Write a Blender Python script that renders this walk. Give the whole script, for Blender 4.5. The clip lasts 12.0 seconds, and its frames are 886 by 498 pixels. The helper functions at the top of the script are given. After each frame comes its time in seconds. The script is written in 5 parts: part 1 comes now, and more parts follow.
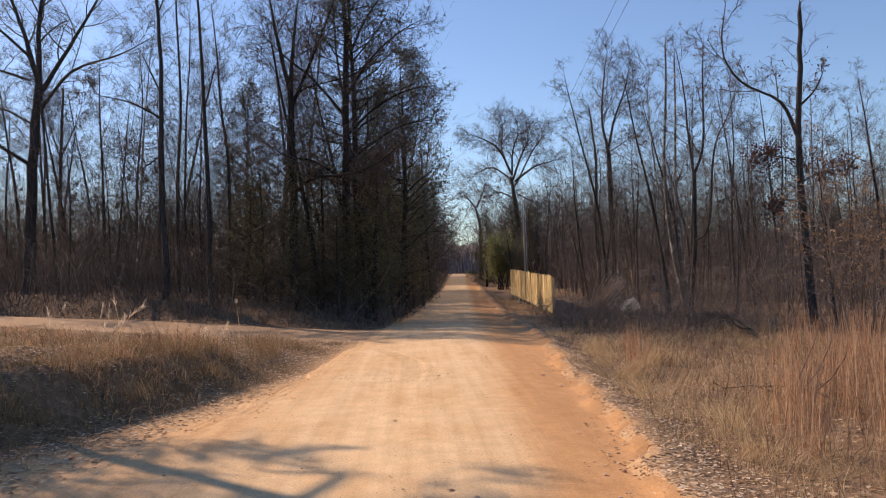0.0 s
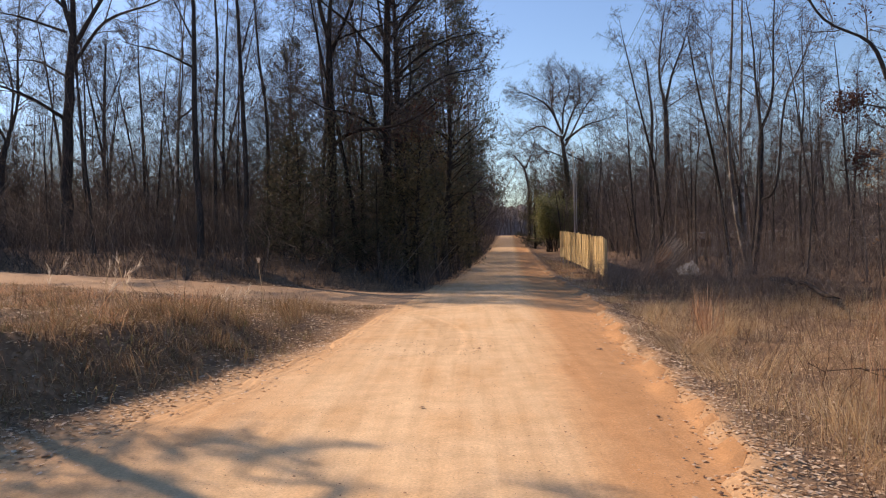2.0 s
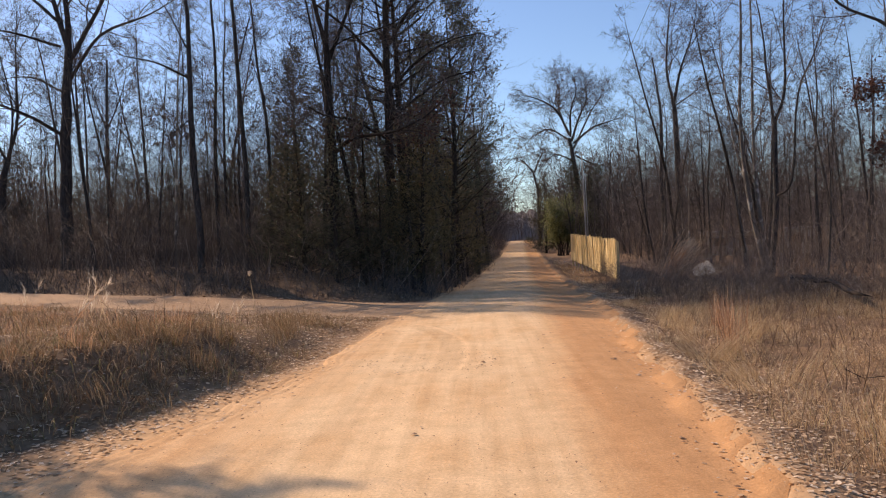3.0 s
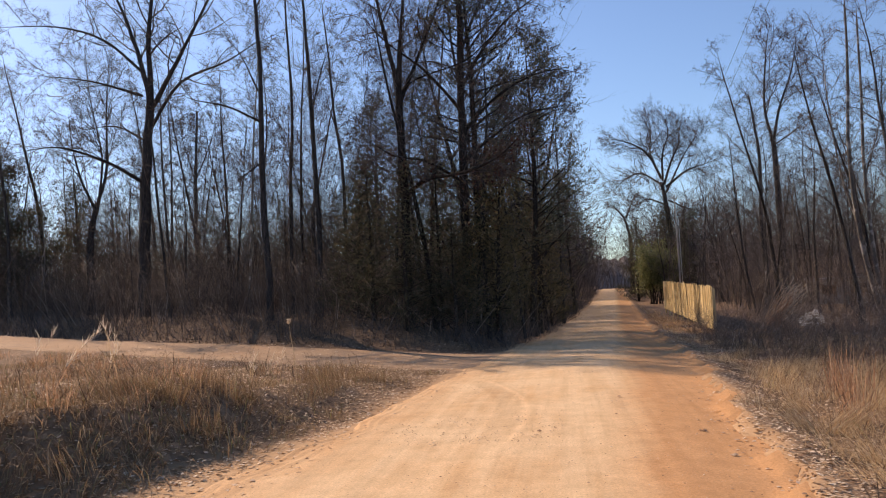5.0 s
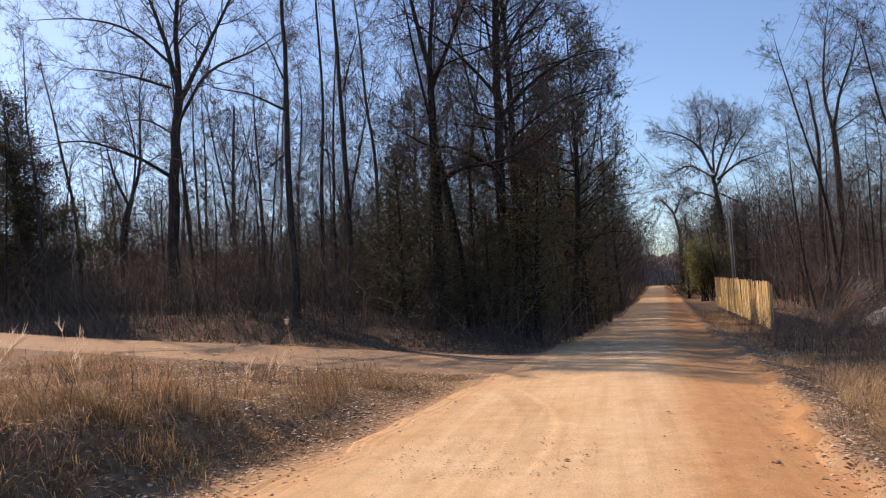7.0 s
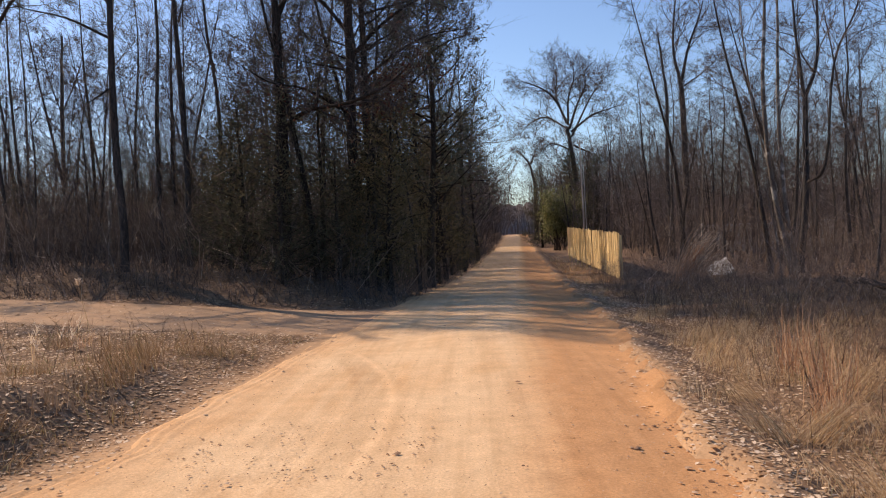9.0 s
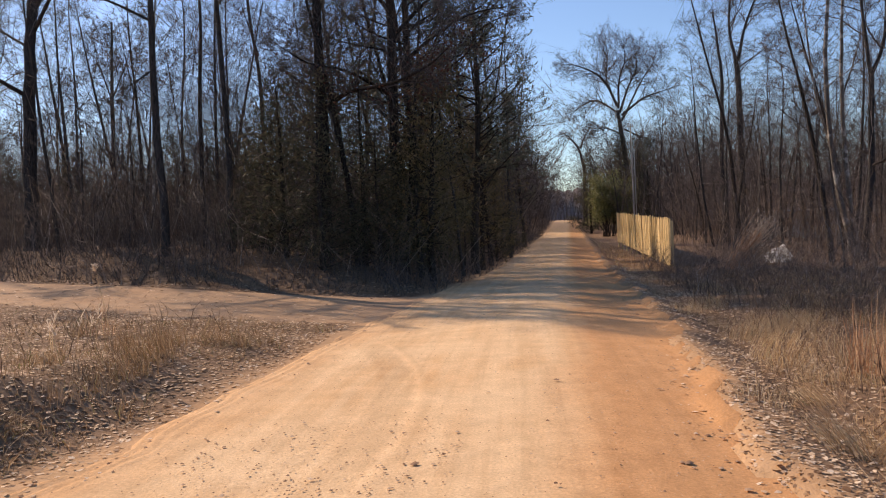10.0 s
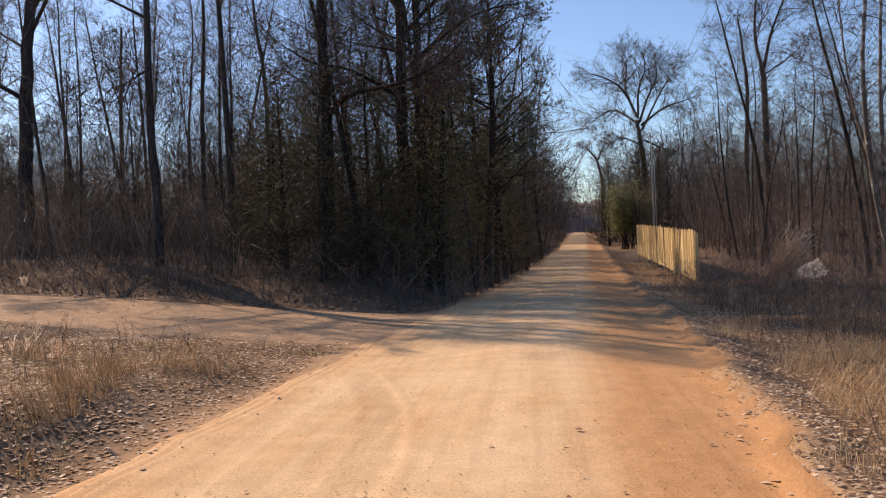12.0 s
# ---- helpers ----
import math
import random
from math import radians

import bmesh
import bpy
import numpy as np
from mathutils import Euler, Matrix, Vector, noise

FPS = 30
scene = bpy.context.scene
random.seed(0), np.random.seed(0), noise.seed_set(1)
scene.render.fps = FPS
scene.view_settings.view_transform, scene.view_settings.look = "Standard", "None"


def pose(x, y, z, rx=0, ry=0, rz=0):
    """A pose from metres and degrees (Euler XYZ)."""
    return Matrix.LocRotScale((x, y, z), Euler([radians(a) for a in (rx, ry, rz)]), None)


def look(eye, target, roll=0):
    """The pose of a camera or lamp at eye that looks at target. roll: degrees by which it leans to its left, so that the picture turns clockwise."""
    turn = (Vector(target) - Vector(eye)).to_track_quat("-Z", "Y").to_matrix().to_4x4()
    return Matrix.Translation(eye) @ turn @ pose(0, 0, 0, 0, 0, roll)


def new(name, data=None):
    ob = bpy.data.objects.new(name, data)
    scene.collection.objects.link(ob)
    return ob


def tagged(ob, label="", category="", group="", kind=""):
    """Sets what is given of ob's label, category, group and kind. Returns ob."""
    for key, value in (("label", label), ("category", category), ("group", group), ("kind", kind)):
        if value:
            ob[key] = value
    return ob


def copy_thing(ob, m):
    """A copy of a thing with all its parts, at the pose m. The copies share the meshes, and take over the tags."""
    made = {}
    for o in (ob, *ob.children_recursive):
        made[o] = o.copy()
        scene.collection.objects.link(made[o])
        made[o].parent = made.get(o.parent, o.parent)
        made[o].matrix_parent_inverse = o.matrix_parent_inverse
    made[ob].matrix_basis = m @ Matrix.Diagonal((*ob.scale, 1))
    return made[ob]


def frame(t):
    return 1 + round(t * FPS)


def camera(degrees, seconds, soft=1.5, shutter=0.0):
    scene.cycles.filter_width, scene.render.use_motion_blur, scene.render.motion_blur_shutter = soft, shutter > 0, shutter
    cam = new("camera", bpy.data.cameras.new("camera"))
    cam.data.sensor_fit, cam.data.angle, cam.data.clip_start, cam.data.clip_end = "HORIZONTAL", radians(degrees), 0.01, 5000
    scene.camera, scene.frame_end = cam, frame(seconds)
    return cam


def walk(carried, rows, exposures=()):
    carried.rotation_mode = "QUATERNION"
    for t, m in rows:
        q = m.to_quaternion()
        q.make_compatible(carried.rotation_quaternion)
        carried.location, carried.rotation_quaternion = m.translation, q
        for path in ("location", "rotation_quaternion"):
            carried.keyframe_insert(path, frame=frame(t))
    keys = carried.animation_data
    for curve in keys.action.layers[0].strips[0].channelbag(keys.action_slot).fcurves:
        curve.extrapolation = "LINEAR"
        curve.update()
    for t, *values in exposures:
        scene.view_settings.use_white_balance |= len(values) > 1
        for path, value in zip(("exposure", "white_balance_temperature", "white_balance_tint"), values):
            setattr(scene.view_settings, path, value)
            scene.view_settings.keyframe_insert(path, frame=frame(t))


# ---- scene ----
cam = camera(57.49, 12.0, 1.1)
PATH = [
    (0.0, pose(-0.217, -1.038, 1.750, 91.46, 1.96, -1.94)),
    (0.5, pose(-0.200, -0.602, 1.718, 89.88, 1.09, 0.50)),
    (1.0, pose(-0.183, -0.083, 1.706, 90.19, 0.62, -0.12)),
    (1.5, pose(-0.117, 0.357, 1.684, 90.13, 1.20, -0.83)),
    (2.0, pose(-0.076, 0.751, 1.671, 88.85, 1.51, 1.46)),
    (2.5, pose(-0.051, 1.181, 1.670, 88.46, 3.08, 1.81)),
    (2.7, pose(-0.006, 1.357, 1.657, 88.79, 3.33, 1.88)),
    (4.3, pose(0.489, 2.791, 1.557, 91.25, 2.18, 8.62)),
    (4.5, pose(0.504, 2.964, 1.553, 91.68, 2.78, 10.00)),
    (5.0, pose(0.493, 3.360, 1.547, 93.18, 3.17, 8.73)),
    (5.5, pose(0.544, 3.771, 1.512, 93.63, 2.47, 9.55)),
    (6.0, pose(0.580, 4.239, 1.502, 93.51, 1.13, 12.80)),
    (6.5, pose(0.591, 4.729, 1.512, 94.07, 2.15, 12.70)),
    (6.7, pose(0.608, 4.894, 1.504, 93.80, 2.70, 12.74)),
    (8.3, pose(0.611, 5.819, 1.575, 90.56, 4.91, 7.71)),
    (8.5, pose(0.648, 5.990, 1.584, 90.01, 4.24, 7.83)),
    (9.0, pose(0.728, 6.460, 1.573, 88.95, 3.09, 2.12)),
    (9.5, pose(0.810, 6.768, 1.554, 88.33, 2.74, 0.59)),
    (10.0, pose(0.855, 7.146, 1.549, 88.11, 2.94, 5.55)),
    (10.5, pose(0.837, 7.577, 1.560, 88.55, 1.85, 4.85)),
    (11.0, pose(0.857, 7.943, 1.539, 88.12, 0.26, 8.68)),
    (11.5, pose(0.874, 8.300, 1.512, 88.72, 1.52, 11.01)),
    (12.0, pose(0.874, 8.720, 1.505, 88.98, 2.57, 6.73)),
]
walk(cam, PATH, [(0.0, 0.15, 8350, 27), (12.0, 0.15, 8350, 27)])

# ---- sky, sun, exposure ----
SUN_AZ, SUN_EL = radians(50), radians(33)      # to the left of the road's direction, above the horizon
SUN_DIR = Vector((-math.sin(SUN_AZ) * math.cos(SUN_EL), math.cos(SUN_AZ) * math.cos(SUN_EL), math.sin(SUN_EL)))
world = bpy.data.worlds.new("sky")
scene.world = world
world.use_nodes = True
wn = world.node_tree.nodes
sky = wn.new("ShaderNodeTexSky")
sky.sky_type, sky.sun_disc = "NISHITA", False
sky.sun_elevation, sky.sun_rotation = SUN_EL, -SUN_AZ
sky.air_density, sky.dust_density, sky.ozone_density = 1.0, 0.3, 3.0
hue = wn.new("ShaderNodeMix")
hue.data_type, hue.blend_type = "RGBA", "MULTIPLY"
hue.inputs[0].default_value, hue.inputs[7].default_value = 1.0, (0.76, 1.08, 1.34, 1)
world.node_tree.links.new(sky.outputs[0], hue.inputs[6])
world.node_tree.links.new(hue.outputs[2], wn["Background"].inputs[0])
wn["Background"].inputs[1].default_value = 0.117
sun = new("sun", bpy.data.lights.new("sun", "SUN"))
sun.data.energy, sun.data.angle, sun.data.color = 5.0, radians(0.55), (1.0, 0.925, 0.79)
sun.matrix_world = look(SUN_DIR * 80, (0, 0, 0))


# ---- materials ----
def mat(name, rough=0.9):
    m = bpy.data.materials.new(name)
    m.use_nodes = True
    b = m.node_tree.nodes["Principled BSDF"]
    b.inputs["Roughness"].default_value = rough
    b.inputs["Specular IOR Level"].default_value = 0.12
    return m, m.node_tree, b


def node(nt, kind, **values):
    n = nt.nodes.new(kind)
    for k, v in values.items():
        n.inputs[k].default_value = v
    return n


def ramp(nt, fac, stops):
    n = nt.nodes.new("ShaderNodeValToRGB")
    while len(n.color_ramp.elements) < len(stops):
        n.color_ramp.elements.new(0.5)
    for e, (p, c) in zip(n.color_ramp.elements, stops):
        e.position, e.color = p, (*c, 1)
    nt.links.new(fac, n.inputs[0])
    return n.outputs[0]


def noise_tex(nt, vec, scale, detail=4.0, rough=0.6):
    n = node(nt, "ShaderNodeTexNoise", Scale=scale, Detail=detail, Roughness=rough)
    if vec:
        nt.links.new(vec, n.inputs["Vector"])
    return n.outputs["Fac"]


def mix(nt, fac, a, b, how="MIX"):
    n = nt.nodes.new("ShaderNodeMix")
    n.data_type, n.blend_type = "RGBA", how
    for s, v in ((n.inputs[0], fac), (n.inputs[6], a), (n.inputs[7], b)):
        if isinstance(v, (int, float)):
            s.default_value = v
        elif isinstance(v, tuple):
            s.default_value = (*v, 1)
        else:
            nt.links.new(v, s)
    return n.outputs[2]


def calc(nt, op, a, b=0.0, c=0.0):
    n = nt.nodes.new("ShaderNodeMath")
    n.operation = op
    for s, v in zip(n.inputs, (a, b, c)):
        if isinstance(v, (int, float)):
            s.default_value = v
        else:
            nt.links.new(v, s)
    return n.outputs[0]


def bump(nt, b, height, strength, dist):
    n = node(nt, "ShaderNodeBump", Strength=strength, Distance=dist)
    nt.links.new(height, n.inputs["Height"])
    nt.links.new(n.outputs[0], b.inputs["Normal"])


def coords(nt):
    return nt.nodes.new("ShaderNodeTexCoord").outputs["Object"]


def varied(name, stops, rough=0.85, grain=30.0, translucent=0.0):
    """Many small pieces, each of its own shade, with a fine grain."""
    m, nt, b = mat(name, rough)
    b.inputs["Specular IOR Level"].default_value = 0.15
    g = nt.nodes.new("ShaderNodeNewGeometry")
    col = ramp(nt, g.outputs["Random Per Island"], stops)
    f = noise_tex(nt, coords(nt), grain, 3)
    col = mix(nt, 0.5, col, ramp(nt, f, [(0.3, (0.5, 0.5, 0.5)), (0.7, (1.25, 1.25, 1.25))]), "MULTIPLY")
    nt.links.new(col, b.inputs["Base Color"])
    if translucent:
        t = nt.nodes.new("ShaderNodeBsdfTranslucent")
        nt.links.new(col, t.inputs[0])
        s = nt.nodes.new("ShaderNodeMixShader")
        s.inputs[0].default_value = translucent
        nt.links.new(b.outputs[0], s.inputs[1])
        nt.links.new(t.outputs[0], s.inputs[2])
        nt.links.new(s.outputs[0], nt.nodes["Material Output"].inputs[0])
    return m


def bark(name, dark, light, patch=None):
    m, nt, b = mat(name, 0.92)
    co = coords(nt)
    mp = node(nt, "ShaderNodeMapping", Scale=(9, 9, 1.6))
    nt.links.new(co, mp.inputs[0])
    f = noise_tex(nt, mp.outputs[0], 2.2, 6, 0.7)
    col = ramp(nt, f, [(0.32, dark), (0.68, light)])
    if patch:
        p = noise_tex(nt, co, 1.6, 4, 0.7)
        col = mix(nt, ramp(nt, p, [(0.52, (0, 0, 0)), (0.6, (1, 1, 1))]), col, patch)
    o = nt.nodes.new("ShaderNodeObjectInfo")
    col = mix(nt, 1.0, col, ramp(nt, o.outputs["Random"], [(0, (0.75, 0.75, 0.78)), (1, (1.2, 1.15, 1.1))]), "MULTIPLY")
    nt.links.new(col, b.inputs["Base Color"])
    bump(nt, b, f, 0.8, 0.03)
    return m


M_BARK = bark("grey_bark", (0.026, 0.024, 0.023), (0.1, 0.09, 0.084))
M_BARK_DARK = bark("dark_bark", (0.018, 0.015, 0.013), (0.07, 0.056, 0.047))
M_BARK_PALE = bark("pale_bark", (0.10, 0.085, 0.072), (0.26, 0.23, 0.20), (0.5, 0.47, 0.43))
M_TWIG = varied("twigs", [(0, (0.05, 0.041, 0.037)), (0.5, (0.1, 0.082, 0.075)), (0.9, (0.17, 0.142, 0.13)), (1, (0.3, 0.26, 0.24))])
M_BRUSH = varied("brush_stems", [(0, (0.085, 0.06, 0.047)), (0.5, (0.165, 0.12, 0.092)), (0.9, (0.28, 0.21, 0.165)), (1, (0.55, 0.48, 0.41))])
M_WEED = varied("weed_stems", [(0, (0.1, 0.06, 0.04)), (0.6, (0.2, 0.125, 0.08)), (1, (0.36, 0.25, 0.16))])
M_CEDAR = varied("cedar_sprays", [(0, (0.085, 0.088, 0.058)), (0.6, (0.13, 0.126, 0.082)), (1, (0.19, 0.155, 0.105))], 0.7, 30.0, 0.5)
M_OLIVE = varied("olive_brown_sprays", [(0, (0.13, 0.11, 0.055)), (0.6, (0.23, 0.19, 0.1)), (1, (0.33, 0.25, 0.15))], 0.8, 30.0, 0.35)
M_PINE = varied("pine_needles", [(0, (0.1, 0.11, 0.078)), (0.7, (0.18, 0.19, 0.135)), (1, (0.27, 0.23, 0.16))], 0.6, 30.0, 0.3)
M_EVERGREEN = varied("evergreen_leaves", [(0, (0.12, 0.14, 0.055)), (0.6, (0.24, 0.26, 0.11)), (1, (0.38, 0.36, 0.18))], 0.5, 20, 0.3)
M_DEADLEAF = varied("dead_leaves_on_tree", [(0, (0.08, 0.034, 0.026)), (0.6, (0.14, 0.06, 0.043)), (1, (0.21, 0.11, 0.075))], 0.8, 20, 0.3)
M_TANLEAF = varied("dry_tan_leaves", [(0, (0.24, 0.13, 0.07)), (0.6, (0.38, 0.22, 0.12)), (1, (0.52, 0.34, 0.2))], 0.8, 20, 0.35)
M_LITTER = varied("leaf_litter", [(0, (0.22, 0.12, 0.065)), (0.3, (0.48, 0.31, 0.18)), (0.7, (0.68, 0.49, 0.32)), (1, (0.84, 0.69, 0.52))], 0.7, 40, 0.2)
# darker copy of the leaf litter, with woodland shade put into its colour
M_SHADELEAF = varied("shade_dark_litter", [(0, (0.1, 0.06, 0.038)), (0.5, (0.27, 0.17, 0.105)), (0.85, (0.45, 0.31, 0.21)), (1, (0.68, 0.54, 0.42))], 0.7, 40, 0.15)
M_GRASS = varied("dry_grass", [(0, (0.36, 0.23, 0.13)), (0.5, (0.56, 0.4, 0.235)), (0.85, (0.7, 0.54, 0.35)), (0.97, (0.76, 0.62, 0.43)), (1, (0.2, 0.22, 0.08))], 0.7, 12, 0.45)
M_MAT = varied("matted_grass", [(0, (0.2, 0.12, 0.068)), (0.5, (0.36, 0.235, 0.135)), (0.86, (0.52, 0.38, 0.24)), (0.94, (0.2, 0.19, 0.08)), (1, (0.24, 0.23, 0.1))], 0.8, 12, 0.3)
M_SEDGE = varied("red_sedge", [(0, (0.34, 0.175, 0.1)), (0.5, (0.52, 0.3, 0.18)), (1, (0.68, 0.46, 0.3))], 0.7, 12, 0.45)
M_PLUME = varied("seed_plume", [(0, (0.66, 0.5, 0.36)), (1, (0.85, 0.74, 0.6))], 0.9, 30, 0.4)
M_PEBBLE = varied("pebbles", [(0, (0.17, 0.095, 0.06)), (0.4, (0.38, 0.23, 0.14)), (1, (0.62, 0.46, 0.32))], 0.9, 60)


def dirt_material(name, sandy, pale, red, leafy):
    """Packed clay road: pale worn wheel lanes, redder sandy margin, fine gravel, faint tyre sweeps."""
    m, nt, b = mat(name, 0.95)
    co = coords(nt)
    sep = nt.nodes.new("ShaderNodeSeparateXYZ")
    nt.links.new(co, sep.inputs[0])
    across = calc(nt, "SUBTRACT", sep.outputs[0], calc(nt, "MULTIPLY", sep.outputs[1], 0.058))
    big = noise_tex(nt, co, 0.55, 4, 0.55)
    mid = noise_tex(nt, co, 3.5, 5, 0.6)
    fine = noise_tex(nt, co, 45, 4, 0.7)
    mp = node(nt, "ShaderNodeMapping", Scale=(3.2, 0.22, 1))
    mp.inputs["Rotation"].default_value = (0, 0, 0.058)
    nt.links.new(co, mp.inputs[0])
    lanes = noise_tex(nt, mp.outputs[0], 1.0, 4, 0.6)
    col = mix(nt, ramp(nt, big, [(0.3, (0, 0, 0)), (0.7, (1, 1, 1))]), sandy, pale)
    col = mix(nt, ramp(nt, lanes, [(0.42, (0, 0, 0)), (0.62, (0.75, 0.75, 0.75))]), col, pale)
    side = calc(nt, "ADD", across, calc(nt, "MULTIPLY", calc(nt, "SUBTRACT", big, 0.5), 1.0))
    col = mix(nt, ramp(nt, calc(nt, "MULTIPLY_ADD", side, 0.25, 0.39), [(0.42, (0, 0, 0)), (0.56, (0.85, 0.85, 0.85))]), col, red)
    col = mix(nt, ramp(nt, calc(nt, "MULTIPLY_ADD", side, -0.25, 0.1), [(0.62, (0, 0, 0)), (0.85, (0.45, 0.45, 0.45))]), col, red)
    col = mix(nt, 0.4, col, ramp(nt, mid, [(0.3, (0.72, 0.70, 0.68)), (0.7, (1.2, 1.2, 1.2))]), "MULTIPLY")
    col = mix(nt, 0.55, col, ramp(nt, fine, [(0.3, (0.6, 0.58, 0.56)), (0.7, (1.25, 1.25, 1.25))]), "MULTIPLY")
    speck = node(nt, "ShaderNodeTexVoronoi", Scale=34.0)
    nt.links.new(co, speck.inputs["Vector"])
    grit = calc(nt, "MULTIPLY", ramp(nt, speck.outputs["Distance"], [(0.1, (1, 1, 1)), (0.22, (0, 0, 0))]), ramp(nt, mid, [(0.42, (0, 0, 0)), (0.58, (1, 1, 1))]))
    col = mix(nt, calc(nt, "MULTIPLY", grit, 0.75), col, mix(nt, speck.outputs["Color"], (0.28, 0.16, 0.09), (0.7, 0.55, 0.4)))
    mp2 = node(nt, "ShaderNodeMapping", Scale=(7, 0.2, 1))
    mp2.inputs["Rotation"].default_value = (0, 0, 0.058)
    nt.links.new(co, mp2.inputs[0])
    streak = noise_tex(nt, mp2.outputs[0], 1.0, 3, 0.6)
    col = mix(nt, 0.4, col, ramp(nt, streak, [(0.34, (0.8, 0.78, 0.76)), (0.5, (1, 1, 1)), (0.7, (1.1, 1.1, 1.1))]), "MULTIPLY")
    # turning sweeps left by tyres
    dx = calc(nt, "ADD", sep.outputs[0], 10.8)
    dy = calc(nt, "SUBTRACT", sep.outputs[1], 13.3)
    rad = calc(nt, "SQRT", calc(nt, "ADD", calc(nt, "MULTIPLY", dx, dx), calc(nt, "MULTIPLY", dy, dy)))
    rad = calc(nt, "ADD", rad, calc(nt, "MULTIPLY", mid, 0.08))
    ring = ramp(nt, calc(nt, "SUBTRACT", rad, 10.0), [(0.3, (1, 1, 1)), (0.4, (0.87, 0.85, 0.83)), (0.66, (0.92, 0.91, 0.9)), (0.74, (1.1, 1.09, 1.08)), (0.82, (0.93, 0.92, 0.91)), (0.9, (1, 1, 1))])
    reach = ramp(nt, calc(nt, "MULTIPLY_ADD", dy, 0.08, 0.5), [(0.3, (0, 0, 0)), (0.42, (1, 1, 1)), (0.75, (1, 1, 1)), (0.95, (0, 0, 0))])
    col = mix(nt, 1.0, col, mix(nt, reach, (1, 1, 1), ring), "MULTIPLY")
    if leafy:
        v = node(nt, "ShaderNodeTexVoronoi", Scale=16.0)
        nt.links.new(co, v.inputs["Vector"])
        col = mix(nt, ramp(nt, mid, [(0.45, (0, 0, 0)), (0.62, (leafy, leafy, leafy))]), col, mix(nt, v.outputs["Color"], (0.2, 0.13, 0.085), (0.36, 0.25, 0.17)))
    nt.links.new(col, b.inputs["Base Color"])
    h = calc(nt, "ADD", calc(nt, "MULTIPLY", mid, 1.0), calc(nt, "MULTIPLY", fine, 0.35))
    bump(nt, b, h, 0.45, 0.03)
    return m


M_ROAD = dirt_material("packed_clay", (0.64, 0.40, 0.21), (0.76, 0.545, 0.33), (0.56, 0.285, 0.125), 0)
M_TRACK = dirt_material("packed_clay_track", (0.46, 0.29, 0.17), (0.52, 0.37, 0.24), (0.43, 0.26, 0.145), 0.6)


def ground_material():
    m, nt, b = mat("forest_floor", 0.95)
    co = coords(nt)
    v = node(nt, "ShaderNodeTexVoronoi", Scale=14.0)
    nt.links.new(co, v.inputs["Vector"])
    n1, n2 = noise_tex(nt, co, 0.7, 5, 0.65), noise_tex(nt, co, 9, 5, 0.7)
    leaf = mix(nt, v.outputs["Color"], (0.11, 0.07, 0.045), (0.38, 0.25, 0.16))
    col = mix(nt, ramp(nt, n1, [(0.35, (0, 0, 0)), (0.65, (0.7, 0.7, 0.7))]), leaf, (0.2, 0.125, 0.078))
    sep = nt.nodes.new("ShaderNodeSeparateXYZ")
    nt.links.new(co, sep.inputs[0])
    across = calc(nt, "SUBTRACT", sep.outputs[0], calc(nt, "MULTIPLY", sep.outputs[1], 0.058))
    mid = calc(nt, "ADD", across, 0.55)
    flare = calc(nt, "MULTIPLY", calc(nt, "MINIMUM", calc(nt, "MAXIMUM", calc(nt, "MULTIPLY_ADD", sep.outputs[1], -0.11, 1.45), 0.0), 1.0), 2.1)
    bare = calc(nt, "ADD", calc(nt, "MAXIMUM", calc(nt, "ADD", mid, 0.12), calc(nt, "SUBTRACT", calc(nt, "MULTIPLY", mid, -1.0), flare)), calc(nt, "MULTIPLY", calc(nt, "SUBTRACT", n2, 0.5), 0.8))
    col = mix(nt, ramp(nt, calc(nt, "MULTIPLY", bare, 0.2), [(0.43, (0.9, 0.9, 0.9)), (0.57, (0, 0, 0))]), col, (0.62, 0.395, 0.22))
    col = mix(nt, 0.7, col, ramp(nt, n2, [(0.3, (0.55, 0.53, 0.5)), (0.7, (1.25, 1.22, 1.2))]), "MULTIPLY")
    nt.links.new(col, b.inputs["Base Color"])
    bump(nt, b, n2, 0.6, 0.03)
    return m


M_GROUND = ground_material()


def wood_material(name, dark, light, stretch=(30, 30, 1.2)):
    m, nt, b = mat(name, 0.8)
    co = coords(nt)
    mp = node(nt, "ShaderNodeMapping", Scale=stretch)
    nt.links.new(co, mp.inputs[0])
    o = nt.nodes.new("ShaderNodeObjectInfo")
    r = o.outputs["Random"]
    n = nt.nodes.new("ShaderNodeTexNoise")
    n.noise_dimensions = "4D"
    n.inputs["Scale"].default_value, n.inputs["Detail"].default_value = 1.0, 5
    nt.links.new(mp.outputs[0], n.inputs["Vector"])
    nt.links.new(calc(nt, "MULTIPLY", r, 60), n.inputs["W"])
    col = ramp(nt, n.outputs["Fac"], [(0.35, dark), (0.6, light)])
    col = mix(nt, 1.0, col, ramp(nt, r, [(0, (0.62, 0.6, 0.55)), (0.4, (0.95, 0.93, 0.9)), (1, (1.15, 1.15, 1.15))]), "MULTIPLY")
    nt.links.new(col, b.inputs["Base Color"])
    bump(nt, b, n.outputs["Fac"], 0.4, 0.004)
    return m


